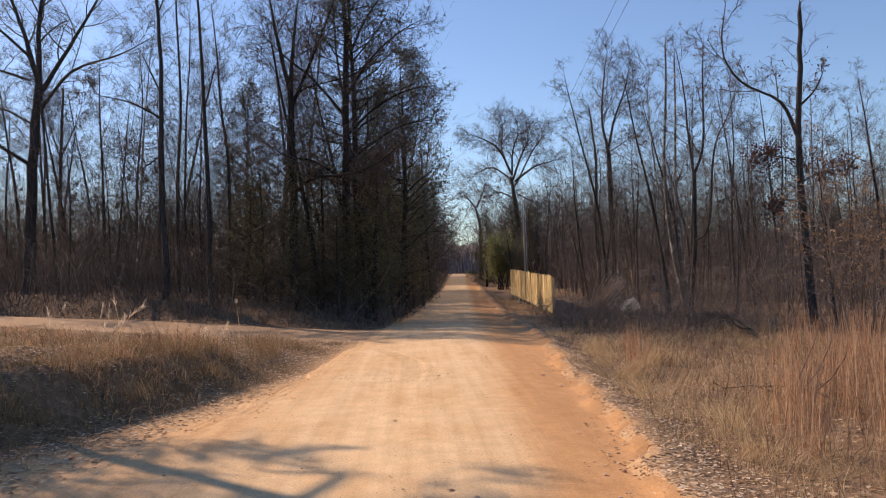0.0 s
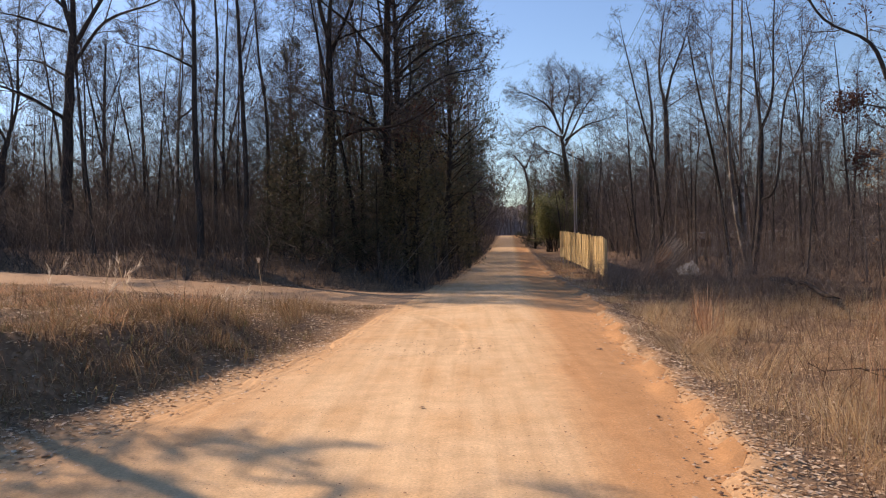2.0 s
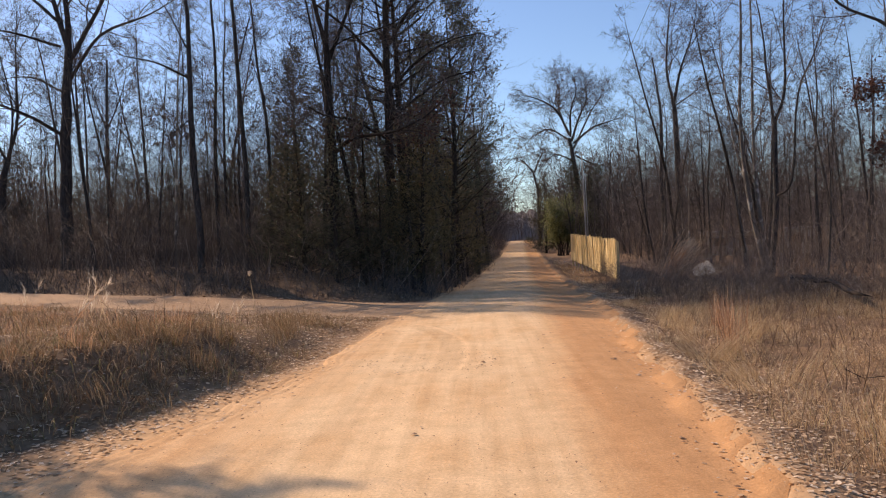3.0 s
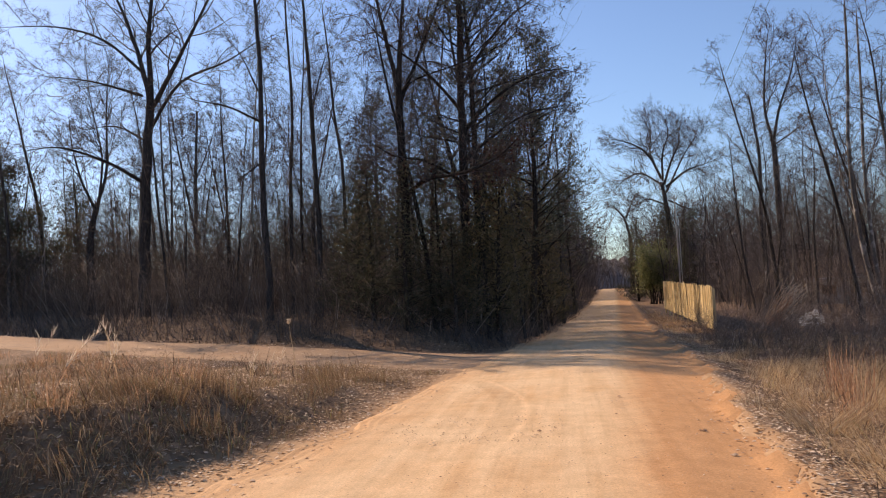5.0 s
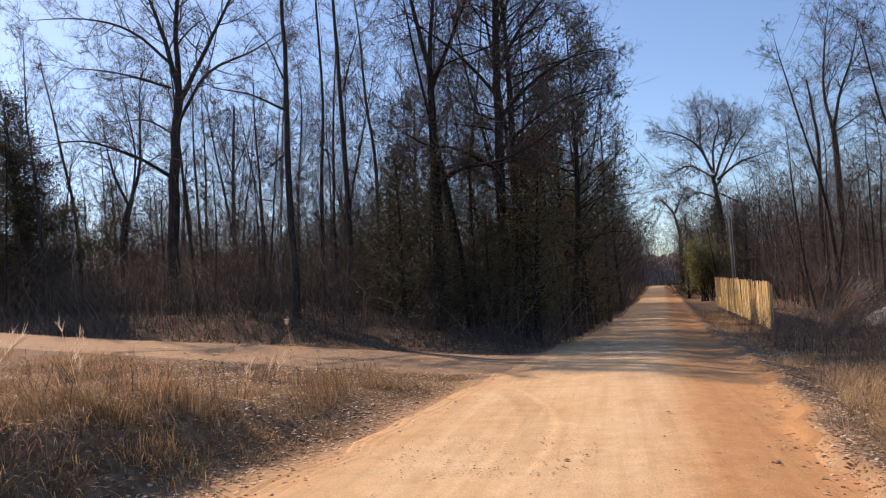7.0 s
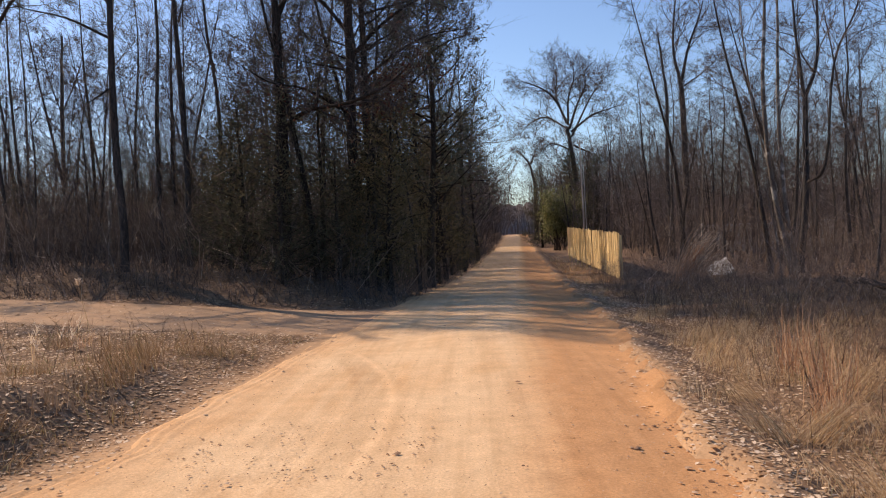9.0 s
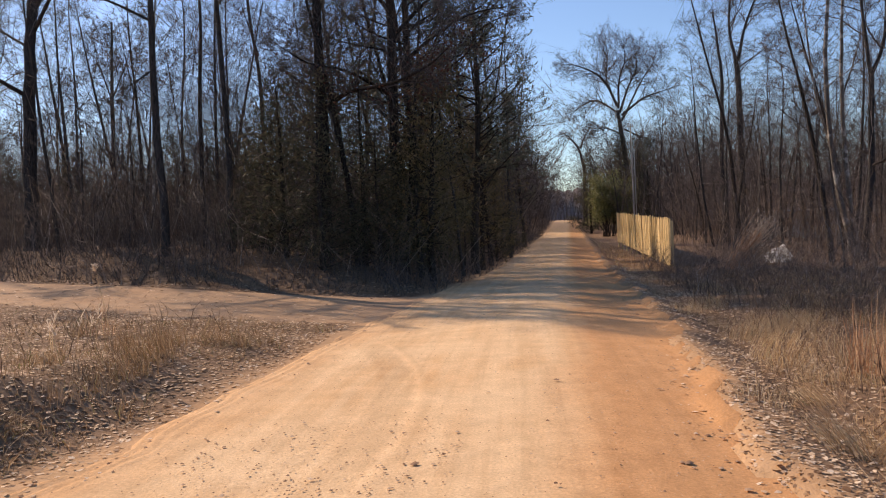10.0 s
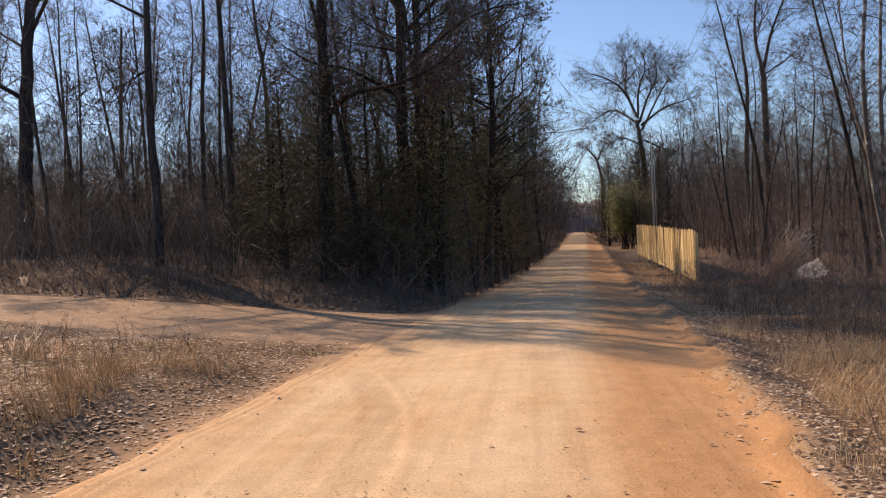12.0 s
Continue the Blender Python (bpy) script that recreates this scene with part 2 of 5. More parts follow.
M_BOARD = wood_material("new_pine_board", (0.5, 0.345, 0.165), (0.8, 0.625, 0.35))
M_POLE = wood_material("weathered_pole_wood", (0.24, 0.215, 0.19), (0.46, 0.42, 0.38), (14, 14, 0.6))
M_WHITE = wood_material("weathered_white_paint", (0.42, 0.41, 0.38), (0.75, 0.74, 0.71), (5, 5, 5))
M_METAL, _nt, _b = mat("dull_metal", 0.45)
_b.inputs["Metallic"].default_value, _b.inputs["Base Color"].default_value = 0.9, (0.4, 0.4, 0.41, 1)
M_WIRE, _nt, _b = mat("wire_black", 0.5)
_b.inputs["Base Color"].default_value = (0.03, 0.03, 0.03, 1)
M_GLASS, _nt, _b = mat("dark_glass", 0.08)
_b.inputs["Base Color"].default_value = (0.02, 0.025, 0.03, 1)


# ---- mesh helpers ----
def mesh_object(name, verts, faces, material, parent=None, label="", smooth=False):
    me = bpy.data.meshes.new(name)
    me.from_pydata([tuple(v) for v in verts], [], [tuple(f) for f in faces])
    me.materials.append(material)
    if smooth:
        me.polygons.foreach_set("use_smooth", [True] * len(me.polygons))
    ob = new(name, me)
    ob.parent = parent
    if label:
        tagged(ob, label)
    return ob


def array_mesh(name, verts, tris, material, parent=None):
    """A mesh from numpy arrays of vertices and triangles."""
    me = bpy.data.meshes.new(name)
    me.vertices.add(len(verts))
    me.vertices.foreach_set("co", np.ascontiguousarray(verts, dtype=np.float32).ravel())
    me.loops.add(len(tris) * 3)
    me.loops.foreach_set("vertex_index", np.ascontiguousarray(tris, dtype=np.int32).ravel())
    me.polygons.add(len(tris))
    me.polygons.foreach_set("loop_start", np.arange(0, len(tris) * 3, 3, dtype=np.int32))
    me.materials.append(material)
    me.update(calc_edges=True)
    ob = new(name, me)
    ob.parent = parent
    return ob


def part(name, bm, material, parent, label=""):
    me = bpy.data.meshes.new(name)
    bm.to_mesh(me)
    bm.free()
    me.materials.append(material)
    ob = new(name, me)
    ob.parent = parent
    if label:
        tagged(ob, label)
    return ob


def box(bm, size, at=(0, 0, 0), turn=(0, 0, 0), bevel=0.0):
    made = bmesh.ops.create_cube(bm, size=1.0, matrix=pose(*at, *turn) @ Matrix.Diagonal((*size, 1)))
    if bevel:
        es = list({e for v in made["verts"] for e in v.link_edges})
        bmesh.ops.bevel(bm, geom=es, offset=bevel, segments=1, affect="EDGES")
    return bm


def smooth(a, b, v):
    t = np.clip((v - a) / (b - a), 0, 1)
    return t * t * (3 - 2 * t)


# ---- the lie of the land ----
def road_x(y):
    return -0.55 + 0.058 * y


def half_left(y):
    return 2.35 + 1.5 * (1 - smooth(2.0, 13.5, y)) - 0.25 * smooth(28, 40, y) + (0.05 * np.sin(1.9 * y) + 0.04 * np.sin(4.3 * y + 1.0)) * (1 - smooth(13, 17, y))


def half_right(y):
    return 2.15 - 0.25 * (1 - smooth(4.0, 9.0, y)) + 0.25 * smooth(12, 20, y) + 0.06 * np.sin(1.6 * y + 2.0) + 0.05 * np.sin(3.9 * y)


def road_z(y):
    return -0.5 * smooth(13, 45, y) + 1.35 * smooth(95, 215, y) - 3.0 * smooth(215, 330, y)


def track_y(x):
    """Centre line of the side track, which leaves the road to the left."""
    s = np.maximum(0, -x - 1.5)
    return 23.4 + 0.06 * s + 0.012 * s * s


def track_half(x):
    s = np.maximum(0, -x - 1.5)
    return 2.9 - 0.9 * smooth(0, 14, s)


def track_z(x):
    return 0.05 * np.clip(-x - 2.5, 0, 20)


def wave(x, y, s, k=0.0):
    return np.sin(x * 1.7 * s + 1.3 * np.sin(y * 0.9 * s + k)) * np.cos(y * 1.3 * s + 0.7 * np.sin(x * 1.1 * s + k))


def land(x, y):
    """Height of the ground."""
    x, y = np.asarray(x, float), np.asarray(y, float)
    u = x - road_x(y)
    zr = road_z(np.clip(y, -30, 400))
    sl = -u - half_left(y)
    sr = u - half_right(y)
    # left: ditch, then a steep bank up to the meadow; woods stand a little higher
    foot = sl - 0.95 * (1 - smooth(6.5, 11.5, y))
    bank = (0.6 + 0.08 * wave(x, y, 2.1, 2.0)) * smooth(0.5, 1.8, foot) * (1 - 0.75 * smooth(11.5, 16.5, y))
    bank = bank - 0.02 * np.exp(-((foot - 0.4) / 0.3) ** 2)
    left = 0.03 * np.clip(sl, 0, 30) + bank + 0.05 * wave(x, y, 0.9)
    dtr = y - track_y(x)
    wood = 0.75 * smooth(2.4, 6.5, dtr) * smooth(0.6, 5, sl)
    left = left + wood
    zl = zr * (1 - smooth(2, 14, sl) * 0.6) + left
    right = -0.22 * smooth(0.0, 0.9, sr) + 0.12 * smooth(2, 6, sr) + 0.06 * wave(x, y, 0.8, 1.0) * smooth(0, 1, sr) - 0.9 * smooth(9, 24, sr) * smooth(35, 60, y)
    zz = np.where(u < 0, np.where(sl > 0, zl, zr), np.where(sr > 0, zr + right, zr - 0.09 * smooth(0.8, 2.2, u)))
    # level ground for the side track
    on = (1 - smooth(0, 1.4, np.abs(dtr) - track_half(x))) * smooth(-3.2, -0.6, -u - 2.0) * (x > -70)
    tz = track_z(x) + zr * (1 - smooth(2, 10, -x))
    zz = zz * (1 - on) + tz * on
    far = smooth(120, 400, np.hypot(x, y - 20))
    return zz * (1 - far) - 1.0 * far


def land_at(x, y):
    return float(land(x, y))


def stretch(parts):
    out = []
    for a, b, n in parts:
        out.extend(np.linspace(a, b, n, endpoint=False))
    return np.array(out + [parts[-1][1]])


gx = stretch([(-2500, -400, 6), (-400, -90, 8), (-90, -30, 20), (-30, -14, 20), (-14, 12, 180), (12, 30, 24), (30, 90, 16), (90, 400, 10), (400, 2500, 6)])
gy = stretch([(-2500, -300, 6), (-300, -40, 10), (-40, -6, 14), (-6, 34, 190), (34, 70, 40), (70, 140, 26), (140, 400, 20), (400, 2500, 8)])
GX, GY = np.meshgrid(gx, gy)
GZ = land(GX, GY)
_u = GX - road_x(GY)
_in = np.minimum(half_left(GY) + _u, half_right(GY) - _u)
under_road = (0.35 * smooth(0.0, 0.3, _in) + 0.65 * smooth(0.4, 0.9, _in)) * (GY > -60) * (GY < 300)
under_track = (1 - smooth(-0.35, -0.1, np.abs(GY - track_y(GX)) - track_half(GX))) * (_u < 0.5) * (GX > -60)
GZ = GZ - 0.055 * np.maximum(under_road, under_track)
nxg = len(gx)
gq = [(j * nxg + i, j * nxg + i + 1, (j + 1) * nxg + i + 1, (j + 1) * nxg + i) for j in range(len(gy) - 1) for i in range(nxg - 1)]
ground = tagged(mesh_object("ground", np.stack([GX, GY, GZ], -1).reshape(-1, 3), gq, M_GROUND, smooth=True),
                "brown leaf-strewn earth of woods and meadow", "ground", kind="structure")


def surface(x, y):
    """Height of what a leaf comes to rest on: the ground's own facets, or the road."""
    i = np.clip(np.searchsorted(gx, x) - 1, 0, len(gx) - 2)
    j = np.clip(np.searchsorted(gy, y) - 1, 0, len(gy) - 2)
    a, b = (x - gx[i]) / (gx[i + 1] - gx[i]), (y - gy[j]) / (gy[j + 1] - gy[j])
    low = (GZ[j, i] * (1 - a) + GZ[j, i + 1] * a) * (1 - b) + (GZ[j + 1, i] * (1 - a) + GZ[j + 1, i + 1] * a) * b
    u = x - road_x(y)
    paved = ((u > -half_left(y)) & (u < half_right(y))) | ((np.abs(y - track_y(x)) < track_half(x)) & (u < 0))
    return np.where(paved, np.maximum(low, land(x, y)), low)


def ridge():
    """Wooded rise that closes the view all round, uneven along its top."""
    vs, fs, n = [], [], 1500
    for k in range(n):
        a = 2 * math.pi * k / n
        for j, (r, f) in enumerate(((215, -0.3), (222, 0.55), (232, 1.0), (245, 0.6))):
            gap = math.exp(-((a - math.pi / 2 + 0.02) / 0.09) ** 2)
            h = 11.5 + 0.5 * gap + 2.5 * noise.noise((math.cos(a) * 4, math.sin(a) * 4, 0)) + 2.6 * noise.noise((math.cos(a) * 30, math.sin(a) * 30, 5)) + 1.6 * noise.noise((math.cos(a) * 160, math.sin(a) * 160, 9)) + 0.7 * noise.noise((math.cos(a) * 420, math.sin(a) * 420, 3))
            vs.append((12 + math.cos(a) * r, 60 + math.sin(a) * r, -1.0 + h * f))
    for k in range(n):
        for j in range(3):
            p, q = k * 4 + j, ((k + 1) % n) * 4 + j
            fs.append((p, q, q + 1, p + 1))
    return tagged(mesh_object("backdrop", vs, fs, M_RIDGE, smooth=True), "distant wooded rise in haze-paled brown-grey", "woods", kind="structure")


def ridge_material():
    m, nt, b = mat("distant_woods", 1.0)
    mp = node(nt, "ShaderNodeMapping", Scale=(1, 1, 0.18))
    nt.links.new(coords(nt), mp.inputs[0])
    f = noise_tex(nt, mp.outputs[0], 0.9, 6, 0.75)
    # base colour raised to stand in for the haze of distance
    nt.links.new(ramp(nt, f, [(0.3, (0.13, 0.115, 0.112)), (0.7, (0.26, 0.235, 0.225))]), b.inputs["Base Color"])
    bump(nt, b, f, 1.0, 1.0)
    return m


M_RIDGE = ridge_material()
ridge()


def ribbon(name, rows, cols, at, material):
    vs = [at(r, c) for r in rows for c in cols]
    k = len(cols)
    fs = [(j * k + i, j * k + i + 1, (j + 1) * k + i + 1, (j + 1) * k + i) for j in range(len(rows) - 1) for i in range(k - 1)]
    return mesh_object(name, vs, fs, material, smooth=True)


def road_point(y, c):
    n = 0.10 * noise.noise((y * 0.9, 3.0 * np.sign(c), 0)) + 0.05 * noise.noise((y * 3.1, 7.0 * np.sign(c), 0))
    w = half_left(y) if c < 0 else half_right(y)
    x = road_x(y) + c * w + (n if abs(c) > 0.85 else 0)
    z = land_at(x, y) + 0.012 * noise.noise((x * 1.1, y * 0.35, 1)) + 0.006 * noise.noise((x * 5, y * 2.5, 4))
    z -= 0.018 * (math.exp(-((c * 2.2 + 0.75) / 0.25) ** 2) + math.exp(-((c * 2.2 - 0.9) / 0.25) ** 2))
    if -0.99 < c < -0.87:
        z += 0.006 * math.sin((c + 1) * 2 * math.pi / 0.047 + 0.8 * noise.noise((y * 0.5, 0, 3)))
    z += 0.006 if abs(c) < 0.97 else (0.002 if abs(c) < 1.04 else -0.08)
    return x, y, z


ROAD_COLS = [-1.08, -1, -0.985, -0.97, -0.955, -0.94, -0.925, -0.91, -0.895, -0.88, -0.865, -0.78, -0.66, -0.54, -0.43, -0.33, -0.22, -0.1, 0.02, 0.14, 0.26, 0.38, 0.5, 0.62, 0.74, 0.86, 0.94, 1, 1.08]
ROAD_ROWS = list(stretch([(-60, -4, 30), (-4, 34, 190), (34, 80, 80), (80, 150, 50), (150, 300, 40)]))
road = tagged(ribbon("road", ROAD_ROWS, ROAD_COLS, road_point, M_ROAD), "orange packed clay road with worn wheel lanes", "road", kind="structure")


def track_point(x, c):
    n = 0.15 * noise.noise((x * 0.8, 5.0 * np.sign(c), 2))
    y = float(track_y(x)) + c * (float(track_half(x)) + (n if abs(c) > 0.85 else 0))
    z = land_at(x, y) + 0.012 * noise.noise((x * 0.5, y * 1.5, 1)) + (0.004 if abs(c) < 0.97 else -0.05)
    if x > road_x(y) - half_left(y) + 0.2:
        z -= 0.03
    return x, y, z


track = tagged(ribbon("road_side_track", list(stretch([(-60, -16, 60), (-16, -0.4, 76)])), [-1, -0.93, -0.8, -0.6, -0.4, -0.2, 0, 0.2, 0.4, 0.6, 0.8, 0.93, 1], track_point, M_TRACK),
               "pale leaf-strewn dirt side track", "road", kind="structure")


# ---- trees ----
class Wood:
    """Gathers tapered tubes into one mesh."""

    def __init__(self):
        self.v, self.f = [], []

    def tube(self, pts, r0, r1, sides, cap=True):
        n, base = len(pts), len(self.v)
        d = pts[-1] - pts[0]
        a = d.orthogonal().normalized()
        b = d.cross(a).normalized()
        ring = [(math.cos(2 * math.pi * k / sides), math.sin(2 * math.pi * k / sides)) for k in range(sides)]
        for i, p in enumerate(pts):
            if i == n - 1 and cap:
                self.v.append(tuple(p))
                break
            r = r0 + (r1 - r0) * i / (n - 1)
            for c, s in ring:
                q = p + a * (c * r) + b * (s * r)
                self.v.append((q.x, q.y, q.z))
        last = n - 2 if cap else n - 1
        for i in range(last):
            o = base + i * sides
            for k in range(sides):
                k2 = (k + 1) % sides
                self.f.append((o + k, o + k2, o + sides + k2, o + sides + k))
        if cap:
            o, tip = base + last * sides, len(self.v) - 1
            for k in range(sides):
                self.f.append((o + k, o + (k + 1) % sides, tip))

    def tip(self, p, d, length, width):
        """The finest twig end: a single thin spike."""
        a = d.orthogonal().normalized() * width
        o = len(self.v)
        self.v += [tuple(p - a), tuple(p + a), tuple(p + d * length)]
        self.f.append((o, o + 1, o + 2))

    def strip(self, pts, width, turn):
        """A flat tapering blade along the points."""
        side = Vector((math.cos(turn), math.sin(turn), 0)) * width
        o, n = len(self.v), len(pts)
        for i, p in enumerate(pts[:-1]):
            f = 1 - 0.6 * i / n
            self.v += [tuple(p - side * f), tuple(p + side * f)]
        self.v.append(tuple(pts[-1]))
        for i in range(n - 2):
            self.f.append((o + 2 * i, o + 2 * i + 1, o + 2 * i + 3, o + 2 * i + 2))
        self.f.append((o + 2 * n - 4, o + 2 * n - 3, o + 2 * n - 2))

    def make(self, name, material, parent, label=""):
        return mesh_object(name, self.v, self.f, material, parent, label, smooth=True)


def rand_dir(rng, d, angle):
    """A direction that leans by angle from d, to a chance side."""
    a = d.orthogonal().normalized()
    b = d.cross(a).normalized()
    p = rng.uniform(0, 2 * math.pi)
    return (d * math.cos(angle) + (a * math.cos(p) + b * math.sin(p)) * math.sin(angle)).normalized()


def limb_line(rng, p, d, length, segs, bend=0.18, lift=0.06):
    pts = [p.copy()]
    for _ in range(segs):
        d = (d + Vector((rng.gauss(0, bend), rng.gauss(0, bend), rng.gauss(0, bend) + lift))).normalized()
        p = p + d * (length / segs)
        pts.append(p.copy())
    return pts


def along(pts, t):
    s = t * (len(pts) - 1)
    i = min(int(s), len(pts) - 2)
    return pts[i].lerp(pts[i + 1], s - i), (pts[i + 1] - pts[i]).normalized()


def spray(rng, crown, pts, r, length, count, twigs, start=0.25, ends=None, thick=1.0, segs=2):
    """Spreading side branches along a limb, each with crooked twigs and hair-fine ends."""
    for k in range(count):
        t = start + (1 - start) * (k + rng.random()) / count
        p, d = along(pts, t)
        ln = length * (1.15 - 0.6 * t) * rng.uniform(0.6, 1.3)
        bp = limb_line(rng, p, rand_dir(rng, d, rng.uniform(0.65, 1.2)), ln, 4, 0.2, 0.03)
        br = max(0.009 * thick, min(r * (1.1 - t) * 0.6, ln * 0.014))
        crown.tube(bp, br, 0.004 * thick, 3)
        for j in range(twigs):
            u = 0.15 + 0.85 * (j + rng.random()) / twigs
            tp, td = along(bp, min(u, 1.0))
            tl = ln * rng.uniform(0.28, 0.6) * (1.25 - 0.6 * u)
            tw = limb_line(rng, tp, rand_dir(rng, td, rng.uniform(0.55, 1.1)), tl, segs, 0.22, 0.03)
            crown.tube(tw, 0.0066 * thick, 0.0026 * thick, 3)
            for _ in range(6):
                qp, qd = along(tw, rng.uniform(0.1, 1.0))
                crown.tip(qp, rand_dir(rng, qd, rng.uniform(0.45, 1.1)), tl * rng.uniform(0.35, 0.85) + 0.08, 0.0036 * thick)
            if ends is not None:
                ends.append(tw[-1])


def leaf_cloud(rng, centres, per, spread, size, flat=0.5):
    """Arrays of small folded leaves round the given points."""
    c = np.repeat(np.array([tuple(p) for p in centres]), per, axis=0)
    n = len(c)
    c = c + rng.normal(0, spread, (n, 3))
    a = rng.normal(0, 1, (n, 3))
    a /= np.linalg.norm(a, axis=1)[:, None]
    b = np.cross(a, rng.normal(0, 1, (n, 3)))
    b /= np.linalg.norm(b, axis=1)[:, None]
    s = size * rng.uniform(0.6, 1.4, (n, 1))
    nn = np.cross(a, b) * s * 0.18
    v = np.stack([c - a * s * 0.5, c + b * s * flat * 0.5 + nn, c + a * s * 0.5, c - b * s * flat * 0.5 + nn], 1).reshape(-1, 3)
    i = np.arange(n)[:, None] * 4
    return v, np.concatenate([i + [0, 1, 2], i + [0, 2, 3]])


def bare_tree(name, seed, height, radius, crown_from, limbs, branches, twigs, wood, lean=0.03, wide=0.26, thick=1.2):
    """A bare woodland tree about its foot: trunk, limbs, crown of twigs."""
    rng = random.Random(seed)
    thing = new(name)
    tr, cr = Wood(), Wood()
    d = Vector((rng.gauss(0, lean), rng.gauss(0, lean), 1)).normalized()
    trunk = limb_line(rng, Vector((0, 0, -0.15)), d, height, 9, 0.04, 0.05)
    tr.tube(trunk[:2], radius * 1.35, radius * 1.0, 7, False)
    tr.tube(trunk[1:], radius, 0.015, 7)
    spray(rng, cr, trunk, radius * 0.4, height * 0.1, limbs, max(2, twigs - 1), 0.3, None, thick, 1)
    for k in range(limbs):
        t = crown_from + (0.97 - crown_from) * (k + rng.random()) / limbs
        p, td = along(trunk, t)
        ln = height * wide * (1.25 - t) * rng.uniform(0.7, 1.3) * (1.0 if rng.random() > 0.2 else 1.5)
        lp = limb_line(rng, p, rand_dir(rng, td, rng.uniform(0.55, 1.2)), ln, 5, 0.16, 0.06)
        lr = radius * (1.15 - t) * rng.uniform(0.22, 0.36)
        cr.tube(lp, lr, 0.012, 4)
        spray(rng, cr, lp, lr, ln * 0.5, branches, twigs, 0.15, None, thick, 1)
    tr.make("trunk", wood, thing)
    cr.make("crown", M_TWIG, thing)
    return thing


def axis(r0, r1, *pts):
    return r0, r1, [Vector(p) for p in pts]


def curve_points(pts, per=3):
    """A smooth line through control points."""
    ext = [pts[0] * 2 - pts[1], *pts, pts[-1] * 2 - pts[-2]]
    out = []
    for i in range(1, len(ext) - 2):
        a, b, c, d = ext[i - 1], ext[i], ext[i + 1], ext[i + 2]
        for k in range(per):
            t = k / per
            out.append(0.5 * (2 * b + (c - a) * t + (2 * a - 5 * b + 4 * c - d) * t * t + (3 * b - a - 3 * c + d) * t ** 3))
    return out + [pts[-1]]


def grown_tree(label, seed, x, y, axes, wood=None, density=1.0, reach=1.0, category="tree", leaves=None, dead=0.0, thick=1.0, stout=0.7):
    """A tree of its own habit: the first axis is the trunk, the others its limbs; heights are above the datum."""
    rng = random.Random(seed)
    z0 = land_at(x, y)
    thing = tagged(new("tree"), label, category)
    thing.location = (x, y, z0)
    wood = wood or M_BARK
    cr, ends = Wood(), []
    for k, (r0, r1, pts) in enumerate(axes):
        r0, r1 = r0 * stout, r1 * stout
        pts = [Vector((p.x, p.y, p.z - z0)) for p in pts]
        if k == 0:
            pts[0].z = -0.15
        line = curve_points(pts, 4)
        for q in line[1:-1]:
            q += Vector((rng.gauss(0, r0 * 0.09), rng.gauss(0, r0 * 0.09), 0))
        w = Wood()
        if k == 0:
            foot = [line[0], line[0].lerp(line[1], 0.5)]
            w.tube(foot, r0 * 1.45, r0 * 1.05, 9, False)
            w.tube([foot[1]] + line[1:], r0 * 1.05, r1, 9, r1 < 0.06)
            w.make("trunk", wood, thing)
        else:
            w.tube(line, r0, r1 * 0.5, 6)
            w.make("limb", wood, thing)
        span = sum((b - a).length for a, b in zip(line, line[1:]))
        if k == 0:
            spray(rng, cr, line, r1, min(2.4, span * 0.17) * reach, int(22 * density), 5, 0.3, ends, thick)
            continue
        # secondary limbs, each with its own branches
        for j in range(int(max(4, span * 1.7) * density)):
            t = 0.22 + 0.78 * (j + rng.random()) / max(1, int(max(4, span * 1.7) * density))
            p, d = along(line, t)
            ln = span * 0.4 * (1.25 - 0.7 * t) * rng.uniform(0.6, 1.2) * reach
            lp = limb_line(rng, p, rand_dir(rng, d, rng.uniform(0.55, 1.05)), ln, 5, 0.19, 0.04)
            lr = max(0.012, r0 * (1.1 - t) * 0.42)
            cr.tube(lp, lr, 0.009 * thick, 4)
            spray(rng, cr, lp, lr, ln * 0.5, 7, 5, 0.12, ends, thick, 1)
    cr.make("crown", M_TWIG, thing)
    if leaves and ends:
        pick = [e for e in ends if rng.random() < dead * (4.0 if 3.4 < e.z < 6.0 else 0.35)]
        v, t = leaf_cloud(np.random.default_rng(seed), pick, 5, 0.17, 0.085)
        array_mesh("dead_leaves", v, t, leaves, thing)
    return thing


